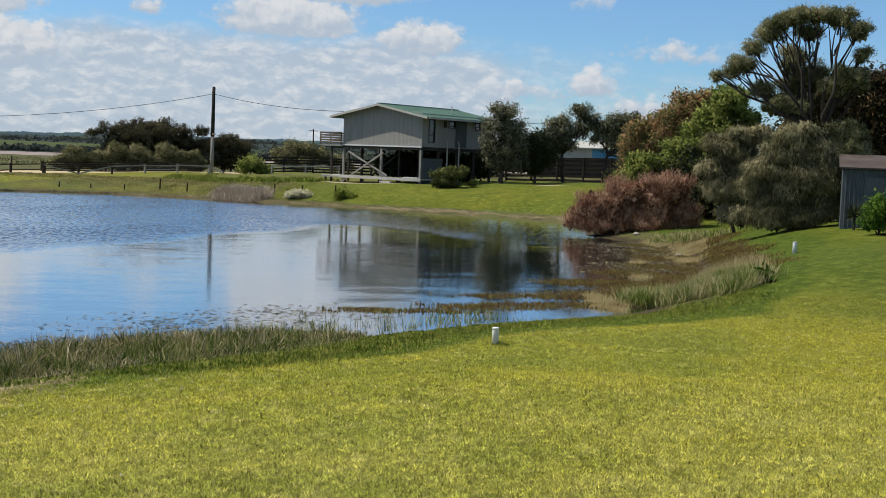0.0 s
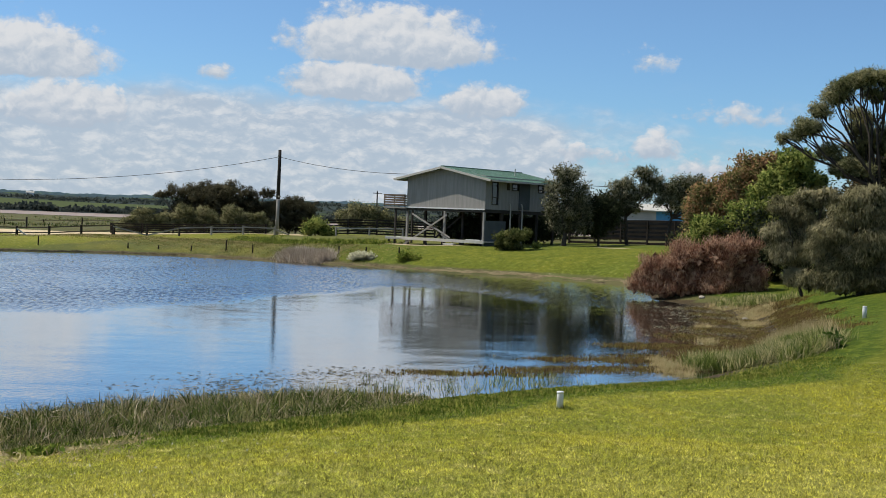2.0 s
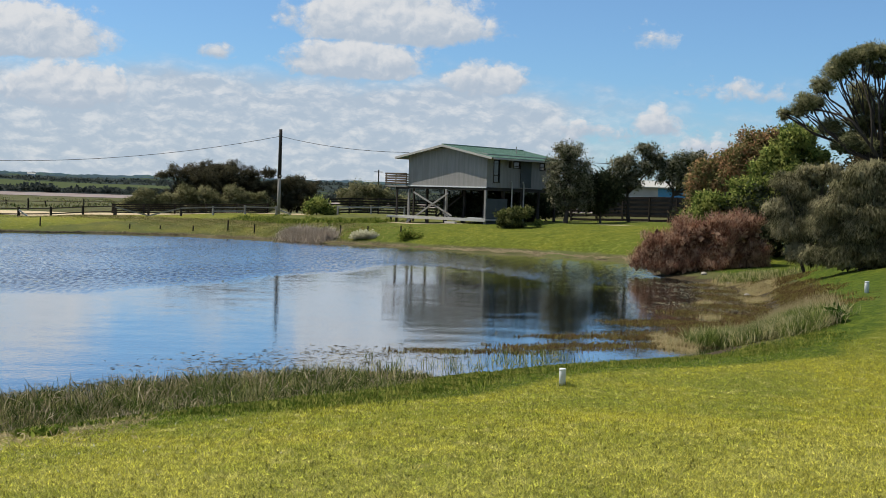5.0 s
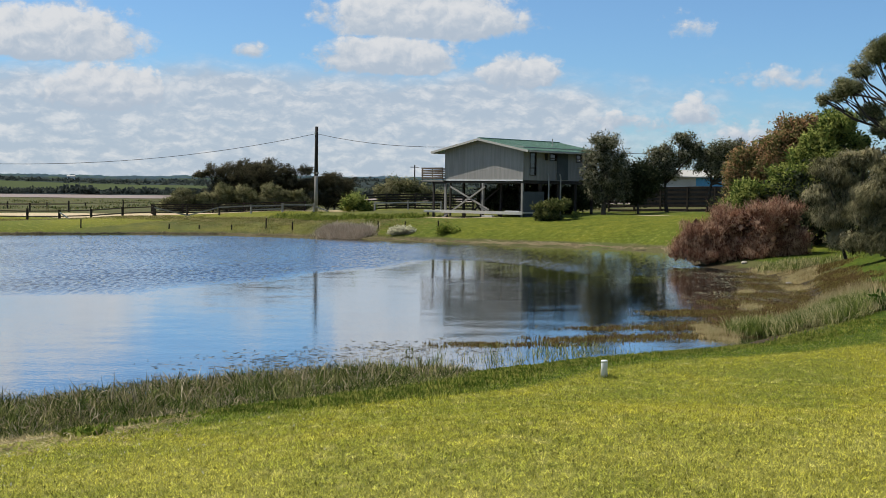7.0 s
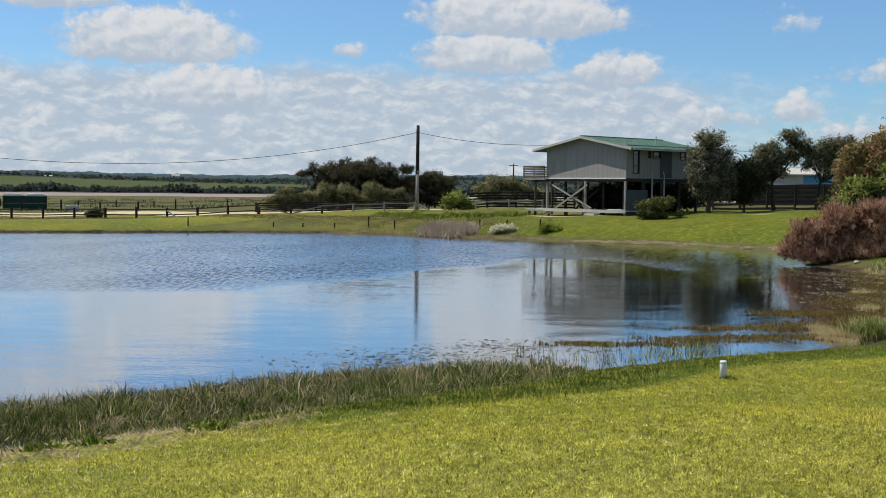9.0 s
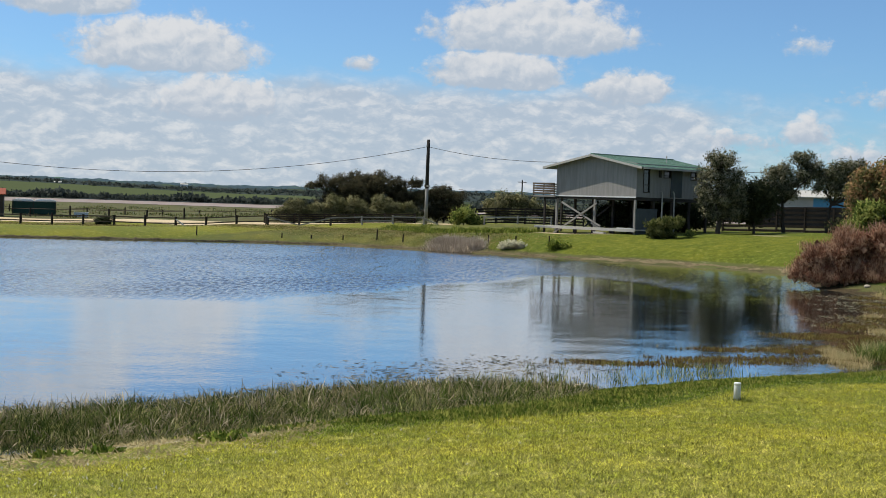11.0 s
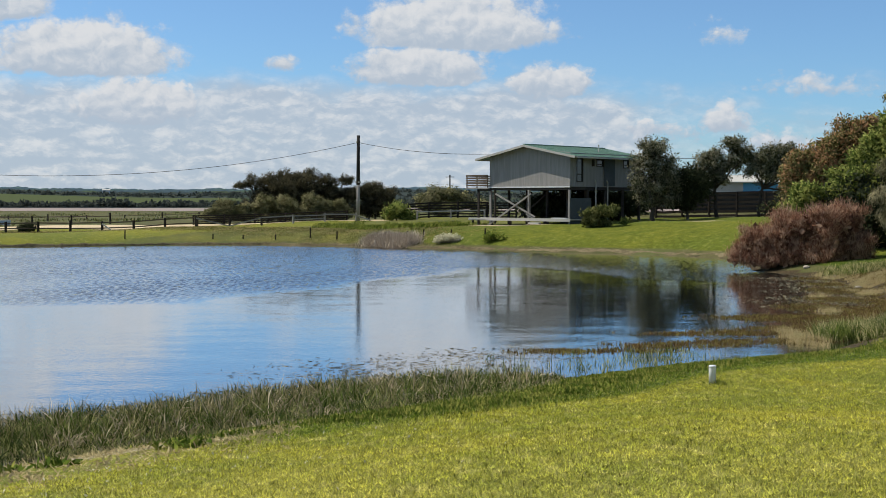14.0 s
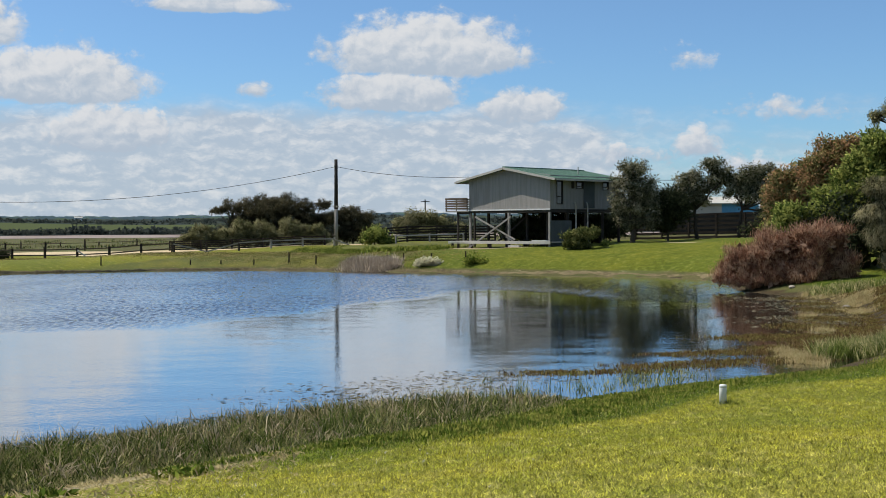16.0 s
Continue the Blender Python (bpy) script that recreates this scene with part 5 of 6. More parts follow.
# ---------------------------------------------------------------- fences
def plank_fence(a, b, top, planks, gap_every, label, material="dark_timber", base=0.12, bow=0.0):
    a, b = Vector((*a, 0)), Vector((*b, 0))
    n = max(2, round((b - a).length / gap_every))
    f = thing("fence", label, "fence", at=pose(0, 0, 0))
    rng = np.random.default_rng(int(abs(a.x * 7 + a.y)))
    for i in range(n + 1):
        p = a.lerp(b, i / n)
        z = ground_z(p.x, p.y)
        part("post", Build().box((p.x, p.y, z + top / 2 - 0.05), (0.13, 0.13, top + 0.2)), material, f)
    for i in range(n):
        p, q = a.lerp(b, i / n), a.lerp(b, (i + 1) / n)
        zp, zq = ground_z(p.x, p.y), ground_z(q.x, q.y)
        for j in range(planks):
            h = base + (top - base - 0.06) * j / (planks - 1)
            part("plank", Build().beam((p.x, p.y, zp + h + rng.normal() * 0.015), (q.x, q.y, zq + h + rng.normal() * 0.015), 0.04, 0.58 * (top - base) / planks), material, f)
    return f


plank_fence((-44.8, -4.6), (-34.2, 6.6), 0.98, 5, 3.2, "dark horizontal plank fence along the track")
plank_fence((-29.6, 9.6), (-21.0, 17.5), 1.55, 6, 3.0, "dark plank fence behind the track")
plank_fence((-1.5, 13.6), (15.5, 16.2), 2.05, 6, 2.6, "dark plank fence behind the trees")
plank_fence((15.5, 16.2), (24.0, 12.0), 2.05, 6, 2.6, "dark plank fence behind the trees")

# post and rail along the near side of the track
line = [Vector((-56.5, -34.5)).lerp(Vector((-38.4, -8.6)), s / 11) for s in range(12)]
rail_fence = thing("rail_fence", "brown post and rail fence beside a sandy track", "fence", at=pose(0, 0, 0))
tops = []
for i, p in enumerate(line):
    z = ground_z(p.x, p.y)
    h = 1.0 + (0.12 if i in (7, 4) else 0)
    part("post", Build().box((p.x, p.y, z + h / 2 - 0.1), (0.17, 0.17, h + 0.2)), "dark_timber", rail_fence)
    tops.append((p, z))
for (p, z), (q, w) in zip(tops, tops[1:]):
    for h in (0.86, 0.36):
        part("rail", Build().beam((p.x, p.y, z + h), (q.x, q.y, w + h), 0.05, 0.11), "brown_timber", rail_fence)
part("brace", Build().beam((tops[8][0].x + 0.2, tops[8][0].y - 0.1, tops[8][1] + 0.75), (tops[8][0].x + 1.0, tops[8][0].y + 0.5, tops[8][1] + 0.1), 0.1, 0.12), "pale_board", rail_fence)
broken = thing("rail_fence", "weathered rail fence with fallen rails", "fence", at=pose(0, 0, 0))
bp = [Vector((-37.0, -9.4)).lerp(Vector((-28.2, 2.6)), s / 5) for s in range(6)]
bz = [ground_z(p.x, p.y) for p in bp]
for i, p in enumerate(bp):
    part("post", Build().box((p.x, p.y, bz[i] + 0.35), (0.15, 0.15, 0.95)), "grey_timber" if i > 2 else "dark_timber", broken)
for i, h0, h1 in ((0, 0.78, 0.05), (1, 0.0, 0.72), (2, 0.74, 0.72), (3, 0.70, 0.62), (3, 0.35, 0.3), (4, 0.7, 0.66)):
    part("rail", Build().beam((bp[i].x, bp[i].y - 0.1, bz[i] + h0), (bp[i + 1].x, bp[i + 1].y - 0.1, bz[i + 1] + h1), 0.07, 0.12), "grey_timber", broken)
part("rail", Build().beam((bp[5].x, bp[5].y - 0.1, bz[5] + 0.6), (bp[5].x + 1.4, bp[5].y + 0.6, bz[5] + 0.1), 0.07, 0.12), "grey_timber", broken)
white_rail = thing("rail_fence", "short pale rail fence before a plank fence", "fence", at=pose(0, 0, 0))
for s in (0, 0.5, 1):
    p = Vector((-25.6, 8.2)).lerp(Vector((-20.6, 12.4)), s)
    part("post", Build().box((p.x, p.y, ground_z(p.x, p.y) + 0.4), (0.12, 0.12, 0.9)), "grey_timber", white_rail)
part("rail", Build().beam((-25.6, 8.2, ground_z(-25.6, 8.2) + 0.75), (-20.6, 12.4, ground_z(-20.6, 12.4) + 0.75), 0.06, 0.11), "pale_board", white_rail)
# old paddock fences out on the flat
for q, (a, b) in enumerate((((-84, -62), (-62, -4)), ((-150, -60), (-96, 44)))):
    f = thing("wire_fence", "old paddock fence of thin dark posts", "fence", at=pose(0, 0, 0))
    n = 16 if q == 0 else 22
    tp = []
    for s in range(n):
        p = Vector(a).lerp(Vector(b), s / (n - 1))
        h = (1.0, 1.25)[s % 3 == 0]
        z = ground_z(p.x, p.y)
        part("post", Build().box((p.x, p.y, z + h / 2), (0.14, 0.14, h)), "dark_timber", f)
        tp.append((p.x, p.y, z + 0.85))
    part("rail", Build().tube(tp, [0.035] * n, 4), "brown_timber", f)

# sandy track
def ribbon(name, pts, width, material, label, lift=0.03):
    v, f = [], []
    for i, p in enumerate(pts):
        d = (Vector(pts[min(i + 1, len(pts) - 1)]) - Vector(pts[max(0, i - 1)])).normalized()
        s = Vector((-d.y, d.x))
        for k in range(5):
            q = Vector(p) + s * width * (k / 4 - 0.5)
            v.append((q.x, q.y, ground_z(q.x, q.y) + lift))
        if i:
            n = len(v) - 10
            f += [(n + k, n + k + 1, n + k + 6, n + k + 5) for k in range(4)]
    tagged(new(name, mesh_of(name, v, f, material)), label, "track", kind="structure")


tr = [(-70, -46), (-64, -33), (-58, -22.5), (-50.5, -12), (-44.0, -6.2), (-38.5, -0.8), (-33, 4.4), (-29, 9.0)]
fine = []
for a, b in zip(tr, tr[1:]):
    fine += [tuple(Vector(a).lerp(Vector(b), s / 8)) for s in range(8)]
ribbon("road", fine, 6.0, "track", "pale sandy track behind a fence")

# ---------------------------------------------------------------- small things about the pond
def marker(x, y, h, r, lean):
    z = ground_z(x, y)
    m = thing("marker_post", "short white plastic pipe marker standing in the lawn", "post", "marker posts", at=pose(x, y, z - 0.05, lean, lean * 0.6, 0))
    part("pipe", Build().tube([(0, 0, 0), (0, 0, h), (0, 0, h + 0.004)], [r, r, r * 0.96], 20), "white_plastic", m, "", True)
    part("cap", Build().tube([(0, 0, h - 0.03), (0, 0, h + 0.006), (0, 0, h + 0.012)], [r * 1.03, r * 1.03, r * 0.9], 20), "white_plastic", m, "", True)


marker(49.4, -57.2, 0.36, 0.06, 1.5)
marker(45.8, -35.2, 0.42, 0.075, -1)
for x, y, h in ((-17.0, -12.1, 0.85), (-14.4, -11.5, 0.65), (-19.6, -13.6, 0.4), (-23.2, -17.2, 0.4), (-21.7, -15.3, 0.3), (-8.7, -9.2, 0.5), (-7.4, -8.7, 0.6), (-5.4, -7.7, 0.45), (-1.5, -8.1, 0.95), (-27.0, -23.0, 0.7)):
    z = ground_z(x, y)
    solo("stake", Build().tube([(x, y, z - 0.1), (x + 0.03, y, z + h)], [0.06, 0.05], 6), "dark_timber", "short dark wooden stake in the bank", "post", "stakes")

# tin shed
shed = thing("shed", "grey corrugated tin shed with a rusty roof", "shed", at=pose(44.4, -26.9, ground_z(44.4, -26.9) - 0.05, 0, 0, 22))
for nm, c, s, ax in (("front_wall", (1.5, -1.2, 1.15), (3.4, 0.05, 2.3), 0), ("side_wall", (-0.2, 0.2, 1.15), (0.05, 2.75, 2.3), 1),
                     ("side_wall", (3.2, 0.2, 1.15), (0.05, 2.75, 2.3), 1), ("back_wall", (1.5, 1.6, 1.15), (3.4, 0.05, 2.3), 0)):
    w = part(nm, Build().box(c, s), "shed_iron", shed)
    r = Build()
    length = s[ax]
    for q in range(int(length / 0.16)):
        o = -length / 2 + 0.08 + q * 0.16
        p = (c[0] + o, c[1] - 0.035, 0) if ax == 0 else (c[0] - 0.035, c[1] + o, 0)
        r.tube([(*p[:2], 0.0), (*p[:2], 2.3)], [0.03, 0.03], 5)
    part("rib", r, "shed_iron", w)
part("roof", Build().beam((1.5, -1.45, 2.36), (1.5, 1.75, 2.9), 3.8, 0.07), "shed_roof", shed, "rust-streaked iron roof")
part("door", Build().box((0.95, -1.26, 1.0), (0.8, 0.04, 1.9)), "shed_iron", shed)
part("patch", Build().box((0.95, -1.29, 1.75), (0.66, 0.03, 0.55)), "panel", shed)
sp = np.random.default_rng(3)
n = 70
ang, ln = sp.uniform(0, 6.28, n), sp.uniform(0.5, 0.9, n)
b0 = np.zeros((n, 3)) + np.array((45.45, -28.9, ground_z(45.45, -28.9) + 0.55))
tip = b0 + np.stack([np.cos(ang) * ln * 0.6, np.sin(ang) * ln * 0.6, sp.uniform(-0.3, 0.7, n)], -1)
cord = thing("spiky_plant", "dark spiky plant before a tin shed", "plant", at=pose(0, 0, 0))
part("leaves", mesh_of("leaves", *blades(b0, tip, np.full(n, 0.06), sp), "l_dark"), "l_dark", cord)
part("stem", Build().tube([(45.45, -28.9, ground_z(45.45, -28.9) - 0.05), (45.45, -28.9, ground_z(45.45, -28.9) + 0.6)], [0.05, 0.04], 6), "bark", cord)

bench = thing("garden_bench", "old timber garden bench in shade under trees", "bench", at=pose(40.9, -24.2, ground_z(40.9, -24.2), 0, 0, 25))
part("seat", Build().box((0, 0, 0.44), (1.4, 0.4, 0.05)), "grey_timber", bench)
part("backrest", Build().box((0, 0.22, 0.72), (1.4, 0.04, 0.12)).box((0, 0.22, 0.9), (1.4, 0.04, 0.12)), "grey_timber", bench)
for x in (-0.6, 0.6):
    part("leg", Build().box((x, -0.16, 0.21), (0.07, 0.07, 0.42)), "grey_timber", bench)
    part("leg", Build().box((x, 0.19, 0.48), (0.07, 0.07, 0.96)), "grey_timber", bench)

# green enclosure and the building behind the trees
z = ground_z(-76, -15.5)
tank = thing("shelter", "low dark green shade-cloth shelter in the paddock", "shelter", at=pose(-76, -15.5, z, 0, 0, 66))
part("cloth_wall", Build().box((0, 0, 0.75), (4.8, 2.4, 1.4)), "tank_green", tank)
part("roof", Build().box((0, 0, 1.52), (4.9, 2.5, 0.1)), "pale_roof", tank)
for x in (-1.2, 1.2):
    part("cover", Build().box((x, 0, 1.63), (2.2, 2.2, 0.12)).box((x, 0, 1.73), (1.7, 1.7, 0.09)), "white_paint", tank, "pale domed cover")
for x in (-2.3, -0.1, 2.3):
    part("post", Build().box((x, -1.25, 0.75), (0.08, 0.08, 1.5)), "stump", tank)
back = thing("building", "pale roofed building with a bright blue wall behind trees", "house", at=pose(-6.1, 27.4, ground_z(-6.1, 27.4) - 0.8, 0, 0, 36))
part("wall", Build().box((2.8, 0, 1.4), (9, 5, 2.8)), "soffit", back)
part("upper_wall", Build().box((1.1, 0, 3.26), (5.6, 5, 0.9)), "fascia", back)
part("upper_wall", Build().box((5.6, 0, 3.26), (3.4, 5, 0.9)), "blue_wall", back, "bright blue upper wall")
for s in (-1, 1):
    part("roof", Build().beam((2.8, s * 2.9, 3.72), (2.8, s * -0.05, 4.4), 9.6, 0.1), "pale_roof", back)
part("trim", Build().box((2.8, -2.54, 2.78), (9, 0.06, 0.14)), "white_paint", back)



hut = thing("hut", "small dark hut with a rusty red roof in the paddock", "hut", at=pose(-69.3, -24.3, ground_z(-69.3, -24.3) - 0.05, 0, 0, 66))
part("wall", Build().box((0, 0, 1.2), (4.6, 3.2, 2.5)), "stump", hut)
for s in (-1, 1):
    part("roof", Build().beam((0, s * 1.9, 2.4), (0, -s * 0.04, 3.05), 5.0, 0.08), "red_roof", hut)
part("door", Build().box((1.2, -1.63, 1.0), (0.8, 0.06, 2.0)), "grey_timber", hut)
trough = thing("trough", "small pale blue water trough in the paddock", "trough", at=pose(-62.4, -16.2, ground_z(-62.4, -16.2), 0, 0, 60))
part("basin", Build().box((0, 0, 0.36), (1.4, 0.8, 0.42)), "trough_blue", trough)
part("rim", Build().box((0, 0, 0.60), (1.5, 0.9, 0.06)), "white_paint", trough)
for x in (-0.5, 0.5):
    part("leg", Build().box((x, 0, 0.07), (0.14, 0.8, 0.2)), "grey_timber", trough)
for fx, fy, fz, n in ((-1230, 513, 10.2, 8), (-1168, 633, 12.5, 8)):
    farm = thing("farm_shed", "white farm shed among trees on the hills", "shed", "farm sheds on the hills", at=pose(fx, fy, fz, 0, 0, 60))
    part("wall", Build().box((0, 0, 0), (n, 6, 5)), "white_paint", farm)
    for s in (-1, 1):
        part("roof", Build().beam((0, s * 3.3, 2.4), (0, 0, 3.6), n + 1, 0.2), "pale_roof", farm)


# ---------------------------------------------------------------- reeds, sedge and turf
def along(pts, n, rng):
    """Random places along a line, and how far along."""
    pts = np.array(pts, float)
    seg = np.linalg.norm(np.diff(pts, axis=0), axis=1)
    s = rng.uniform(0, seg.sum(), n)
    c = np.concatenate([[0], np.cumsum(seg)])
    return np.stack([np.interp(s, c, pts[:, k]) for k in (0, 1)], -1), s / seg.sum()


def standing(name, xy, high, width, lean, material, label, category, rng, curl=0.0, short=False):
    """Blades standing at the given places; short ones are plain points."""
    n = len(xy)
    z = np.maximum(height(xy[:, 0], xy[:, 1]), -0.02)
    base = np.stack([xy[:, 0], xy[:, 1], z - np.where(np.asarray(high) > 0.1, 0.03, 0.004)], -1)
    h = np.asarray(high).reshape(-1, 1) * rng.uniform(0.5, 1.15, (n, 1))
    d = np.concatenate([rng.normal(size=(n, 2)) * lean, np.ones((n, 1))], 1)
    if short:
        a = rng.uniform(0, 2 * math.pi, n)
        w = width * rng.uniform(0.6, 1.4, n)
        e = np.stack([np.cos(a) * w, np.sin(a) * w, 0 * a], -1) * 0.5
        v, f = np.stack([base - e, base + e, base + unit(d) * h], 1).reshape(-1, 3), np.arange(3 * n).reshape(-1, 3)
    else:
        v, f = blades(base, base + unit(d) * h, width * rng.uniform(0.6, 1.4, n), rng, h[:, 0] * curl * rng.uniform(0, 1, n))
    me = mesh_of(name, v, f, material)
    if material == "turf":
        deep = lushness(xy[:, 0], xy[:, 1], shore_distance(xy[:, 0], xy[:, 1]))
        me.attributes.new("lush", "FLOAT", "POINT").data.foreach_set("value", np.repeat(deep, 3).astype(np.float32))
    solo(name, me, material, label, category, kind="stuff")


def clumped(xy, k, r, rng):
    """Gathers places into tussocks."""
    n = len(xy)
    c = xy[rng.integers(0, n, max(1, n // k))]
    return c[rng.integers(0, len(c), n)] + rng.normal(size=(n, 2)) * r


rng = np.random.default_rng(77)
def reed_bed(n, k, r, lo=0.0, hi=1.0):
    """Places in the reed bed, mostly in tussocks of unlike height, and how tall they grow there."""
    y = rng.uniform(-84, -56.6, n)
    u = rng.uniform(lo, hi, n)
    xy = np.stack([np.interp(y, BED_Y, BED_BACK) * (1 - u) + np.interp(y, BED_Y, BED_FRONT) * u, y], -1)
    q = n // 3
    c = xy[q: q + max(1, n // k)]
    pick = rng.integers(0, len(c), n - q)
    tall = np.concatenate([rng.uniform(0.4, 0.8, q), rng.uniform(0.45, 1.3, len(c))[pick]])
    xy = np.concatenate([xy[:q], c[pick] + rng.normal(size=(n - q, 2)) * r])
    u = (xy[:, 0] - np.interp(xy[:, 1], BED_Y, BED_BACK)) / (np.interp(xy[:, 1], BED_Y, BED_FRONT) - np.interp(xy[:, 1], BED_Y, BED_BACK))
    return xy, tall * np.interp(u, (-0.15, 0.15, 0.5, 0.8, 1.0, 1.2), (0.4, 0.8, 1.0, 0.55, 0.22, 0.1)) * np.clip((-53.2 - xy[:, 1]) / 4.5, 0.5, 1)


xy, tall = reed_bed(80000, 60, 0.16)
standing("reeds", xy, 0.49 * tall, 0.013, 0.65, "reed", "olive and brown reeds along the pond edge", "reeds", rng, 0.2)
xy, tall = reed_bed(12000, 24, 0.14)
standing("dry_reeds", xy, 0.58 * tall, 0.015, 0.85, "reed_dry", "dry straw stems among reeds", "reeds", rng, 0.3)
xy, tall = reed_bed(60000, 90, 0.30, 0.35, 1.1)
standing("green_reeds", xy, 0.44 * tall, 0.014, 0.6, "reed_green", "fresh green blades among reeds", "reeds", rng, 0.2)
y = rng.uniform(-84, -64.2, 40000)
u = rng.beta(1.2, 1.3, 40000) * np.clip((-63.4 - y) / 3, 0.2, 1)
xy = np.stack([np.interp(y, BED_Y, BED_FRONT) - 0.35 + 4.7 * u, y], -1)
xy = np.concatenate([xy[:12000], clumped(xy[12000:], 70, 0.16, rng)])
standing("cut_grass", xy, 0.13, 0.016, 2.6, "straw", "flattened straw along a mown edge", "grass", rng, 0.15)
xy, s = along([(47.0, -92), (47.3, -74), (47.3, -69.5), (47.3, -67.4), (47.8, -66.0)], 2400, rng)
xy = clumped(xy + rng.normal(size=(2400, 2)) * np.array((0.14, 0.3)), 95, 0.11, rng)
standing("broad_weeds", xy, 0.17, 0.045, 0.9, "clover", "broad green weeds along a mown edge", "grass", rng, 0.2)
xy = np.stack([rng.uniform(45.6, 48.8, 26000), rng.uniform(-66, -52, 26000)], -1)
keep = (shore_distance(xy[:, 0], xy[:, 1]) > 0.5) & (xy[:, 0] < np.interp(xy[:, 1], BED_Y, BED_FRONT) + 1.4 + 0.5 * wobble(xy[:, 0] * 4, xy[:, 1] * 4))
standing("shore_weeds", clumped(xy[keep], 30, 0.16, rng), 0.11, 0.038, 1.0, "clover", "broad-leaved green weeds on the damp shore", "grass", rng, 0.2)
# green shore turf between lawn and water
xy, s = along([(47.6, -64.0), (47.8, -62.6), (47.7, -60), (47.1, -58), (46.9, -56), (47.0, -54), (47.3, -51.6), (47.9, -48.6), (48.2, -46.4), (48.6, -44.8)], 46000, rng)
xy[:, 0] += rng.normal(size=len(xy)) * 0.55
standing("shore_grass", clumped(xy, 90, 0.26, rng), 0.12, 0.015, 0.8, "lush", "lush green grass at the water's edge", "grass", rng)
xy, s = along([(43.6, -60.0), (43.9, -56), (44.4, -53), (45.0, -50.5)], 1200, rng)
xy = clumped(xy + rng.normal(size=(1200, 2)) * np.array((0.9, 0.4)), 16, 0.17, rng)
standing("water_reeds", xy, 0.28, 0.012, 0.4, "reed_green", "sparse green reeds standing in shallow water", "reeds", rng)
# floating stems in the shallows
xy, s = along([(41.2, -59.5), (41.2, -57), (41.6, -54.6), (42.4, -53)], 1500, rng)
xy = clumped(xy + rng.normal(size=(1500, 2)) * np.array((1.0, 0.9)), 6, 0.3, rng)
far_xy, s = along([(31, -21.5), (35.5, -26.5), (38.5, -31.5), (40.5, -36.5)], 4200, rng)
xy = np.concatenate([xy, clumped(far_xy + rng.normal(size=(4200, 2)) * 1.3, 16, 0.3, rng)])
y = rng.uniform(-74, -57, 3600)
rim = np.stack([np.interp(y, BED_Y, BED_BACK) - 0.35 + rng.normal(size=3600) * 0.28, y], -1)
xy = np.concatenate([xy, clumped(rim, 16, 0.2, rng)])
base = np.stack([xy[:, 0], xy[:, 1], rng.uniform(0.004, 0.012, len(xy))], -1)
tip = base + np.stack([rng.normal(size=len(xy)) * 0.13, rng.normal(size=len(xy)) * 0.13, rng.uniform(0, 0.03, len(xy)) * (rng.uniform(0, 1, len(xy)) < 0.4)], -1)
solo("water_weed", mesh_of("water_weed", *blades(base, tip, np.full(len(xy), 0.011), rng), "stem"), "stem", "fine weed stems floating on shallow water", "weed", kind="stuff")


def mat(places, per, tall, wide, lean, material, name, label, k=12, r=0.1):
    """Sedge over elongated patches: place, half length across the view, half depth."""
    out = []
    for mx, my, ra, rb in places:
        n = int(per * ra * rb)
        q = rng.normal(size=(n, 2)) * 0.5
        out.append(np.stack([mx + q[:, 0] * ra * 0.67 - q[:, 1] * rb * 0.743, my + q[:, 0] * ra * 0.743 + q[:, 1] * rb * 0.67], -1))
    standing(name, clumped(np.concatenate(out), k, r, rng), tall, wide, lean, material, label, "sedge", rng, short=True)


SHALLOWS = ((42.2, -52.2, 1.3, 0.5), (43.3, -51.0, 1.2, 0.35), (43.2, -49.6, 1.5, 0.7), (43.8, -48.0, 1.4, 0.7), (43.0, -45.4, 1.8, 0.8), (43.6, -43.4, 1.8, 0.9), (44.9, -46.4, 1.3, 0.7), (41.2, -41.0, 1.8, 1.0), (42.2, -40.0, 1.6, 1.1), (40.4, -36.6, 1.4, 1.5), (39.2, -33.0, 1.2, 1.6), (37.0, -29.0, 1.0, 1.6), (35.0, -25.6, 1.0, 1.2), (32.4, -22.6, 1.0, 0.9), (42.6, -37.6, 1.0, 1.4), (41.8, -47.0, 1.0, 0.4), (43.8, -41.4, 1.4, 1.0), (42.4, -36.4, 1.2, 1.4), (41.2, -33.0, 1.2, 1.6))
MARGIN = ((39.6, -29.4, 1.2, 1.4), (43.6, -36.2, 1.2, 1.4), (44.6, -38.6, 1.2, 1.2), (42.4, -33.6, 1.0, 1.2), (44.6, -40.6, 1.2, 1.2), (46.0, -39.4, 0.6, 0.8), (37.6, -27.2, 0.8, 1.4), (38.6, -26.6, 0.8, 1.2), (40.6, -29.8, 0.8, 1.4), (36.4, -23.6, 0.8, 1.0), (45.2, -38.2, 0.8, 1.0), (46.4, -40.6, 0.6, 0.8), (41.6, -31.4, 1.2, 1.8), (43.0, -34.8, 1.2, 1.8), (39.0, -27.8, 1.4, 1.2), (37.4, -24.6, 1.4, 1.0), (35.0, -22.6, 1.2, 0.9), (44.4, -37.4, 1.2, 1.6), (46.2, -38.6, 0.8, 1.2))
mat(SHALLOWS + MARGIN,
    3600, 0.13, 0.040, 0.9, "sedge", "sedge_mats", "brown sedge mats on the muddy margin")
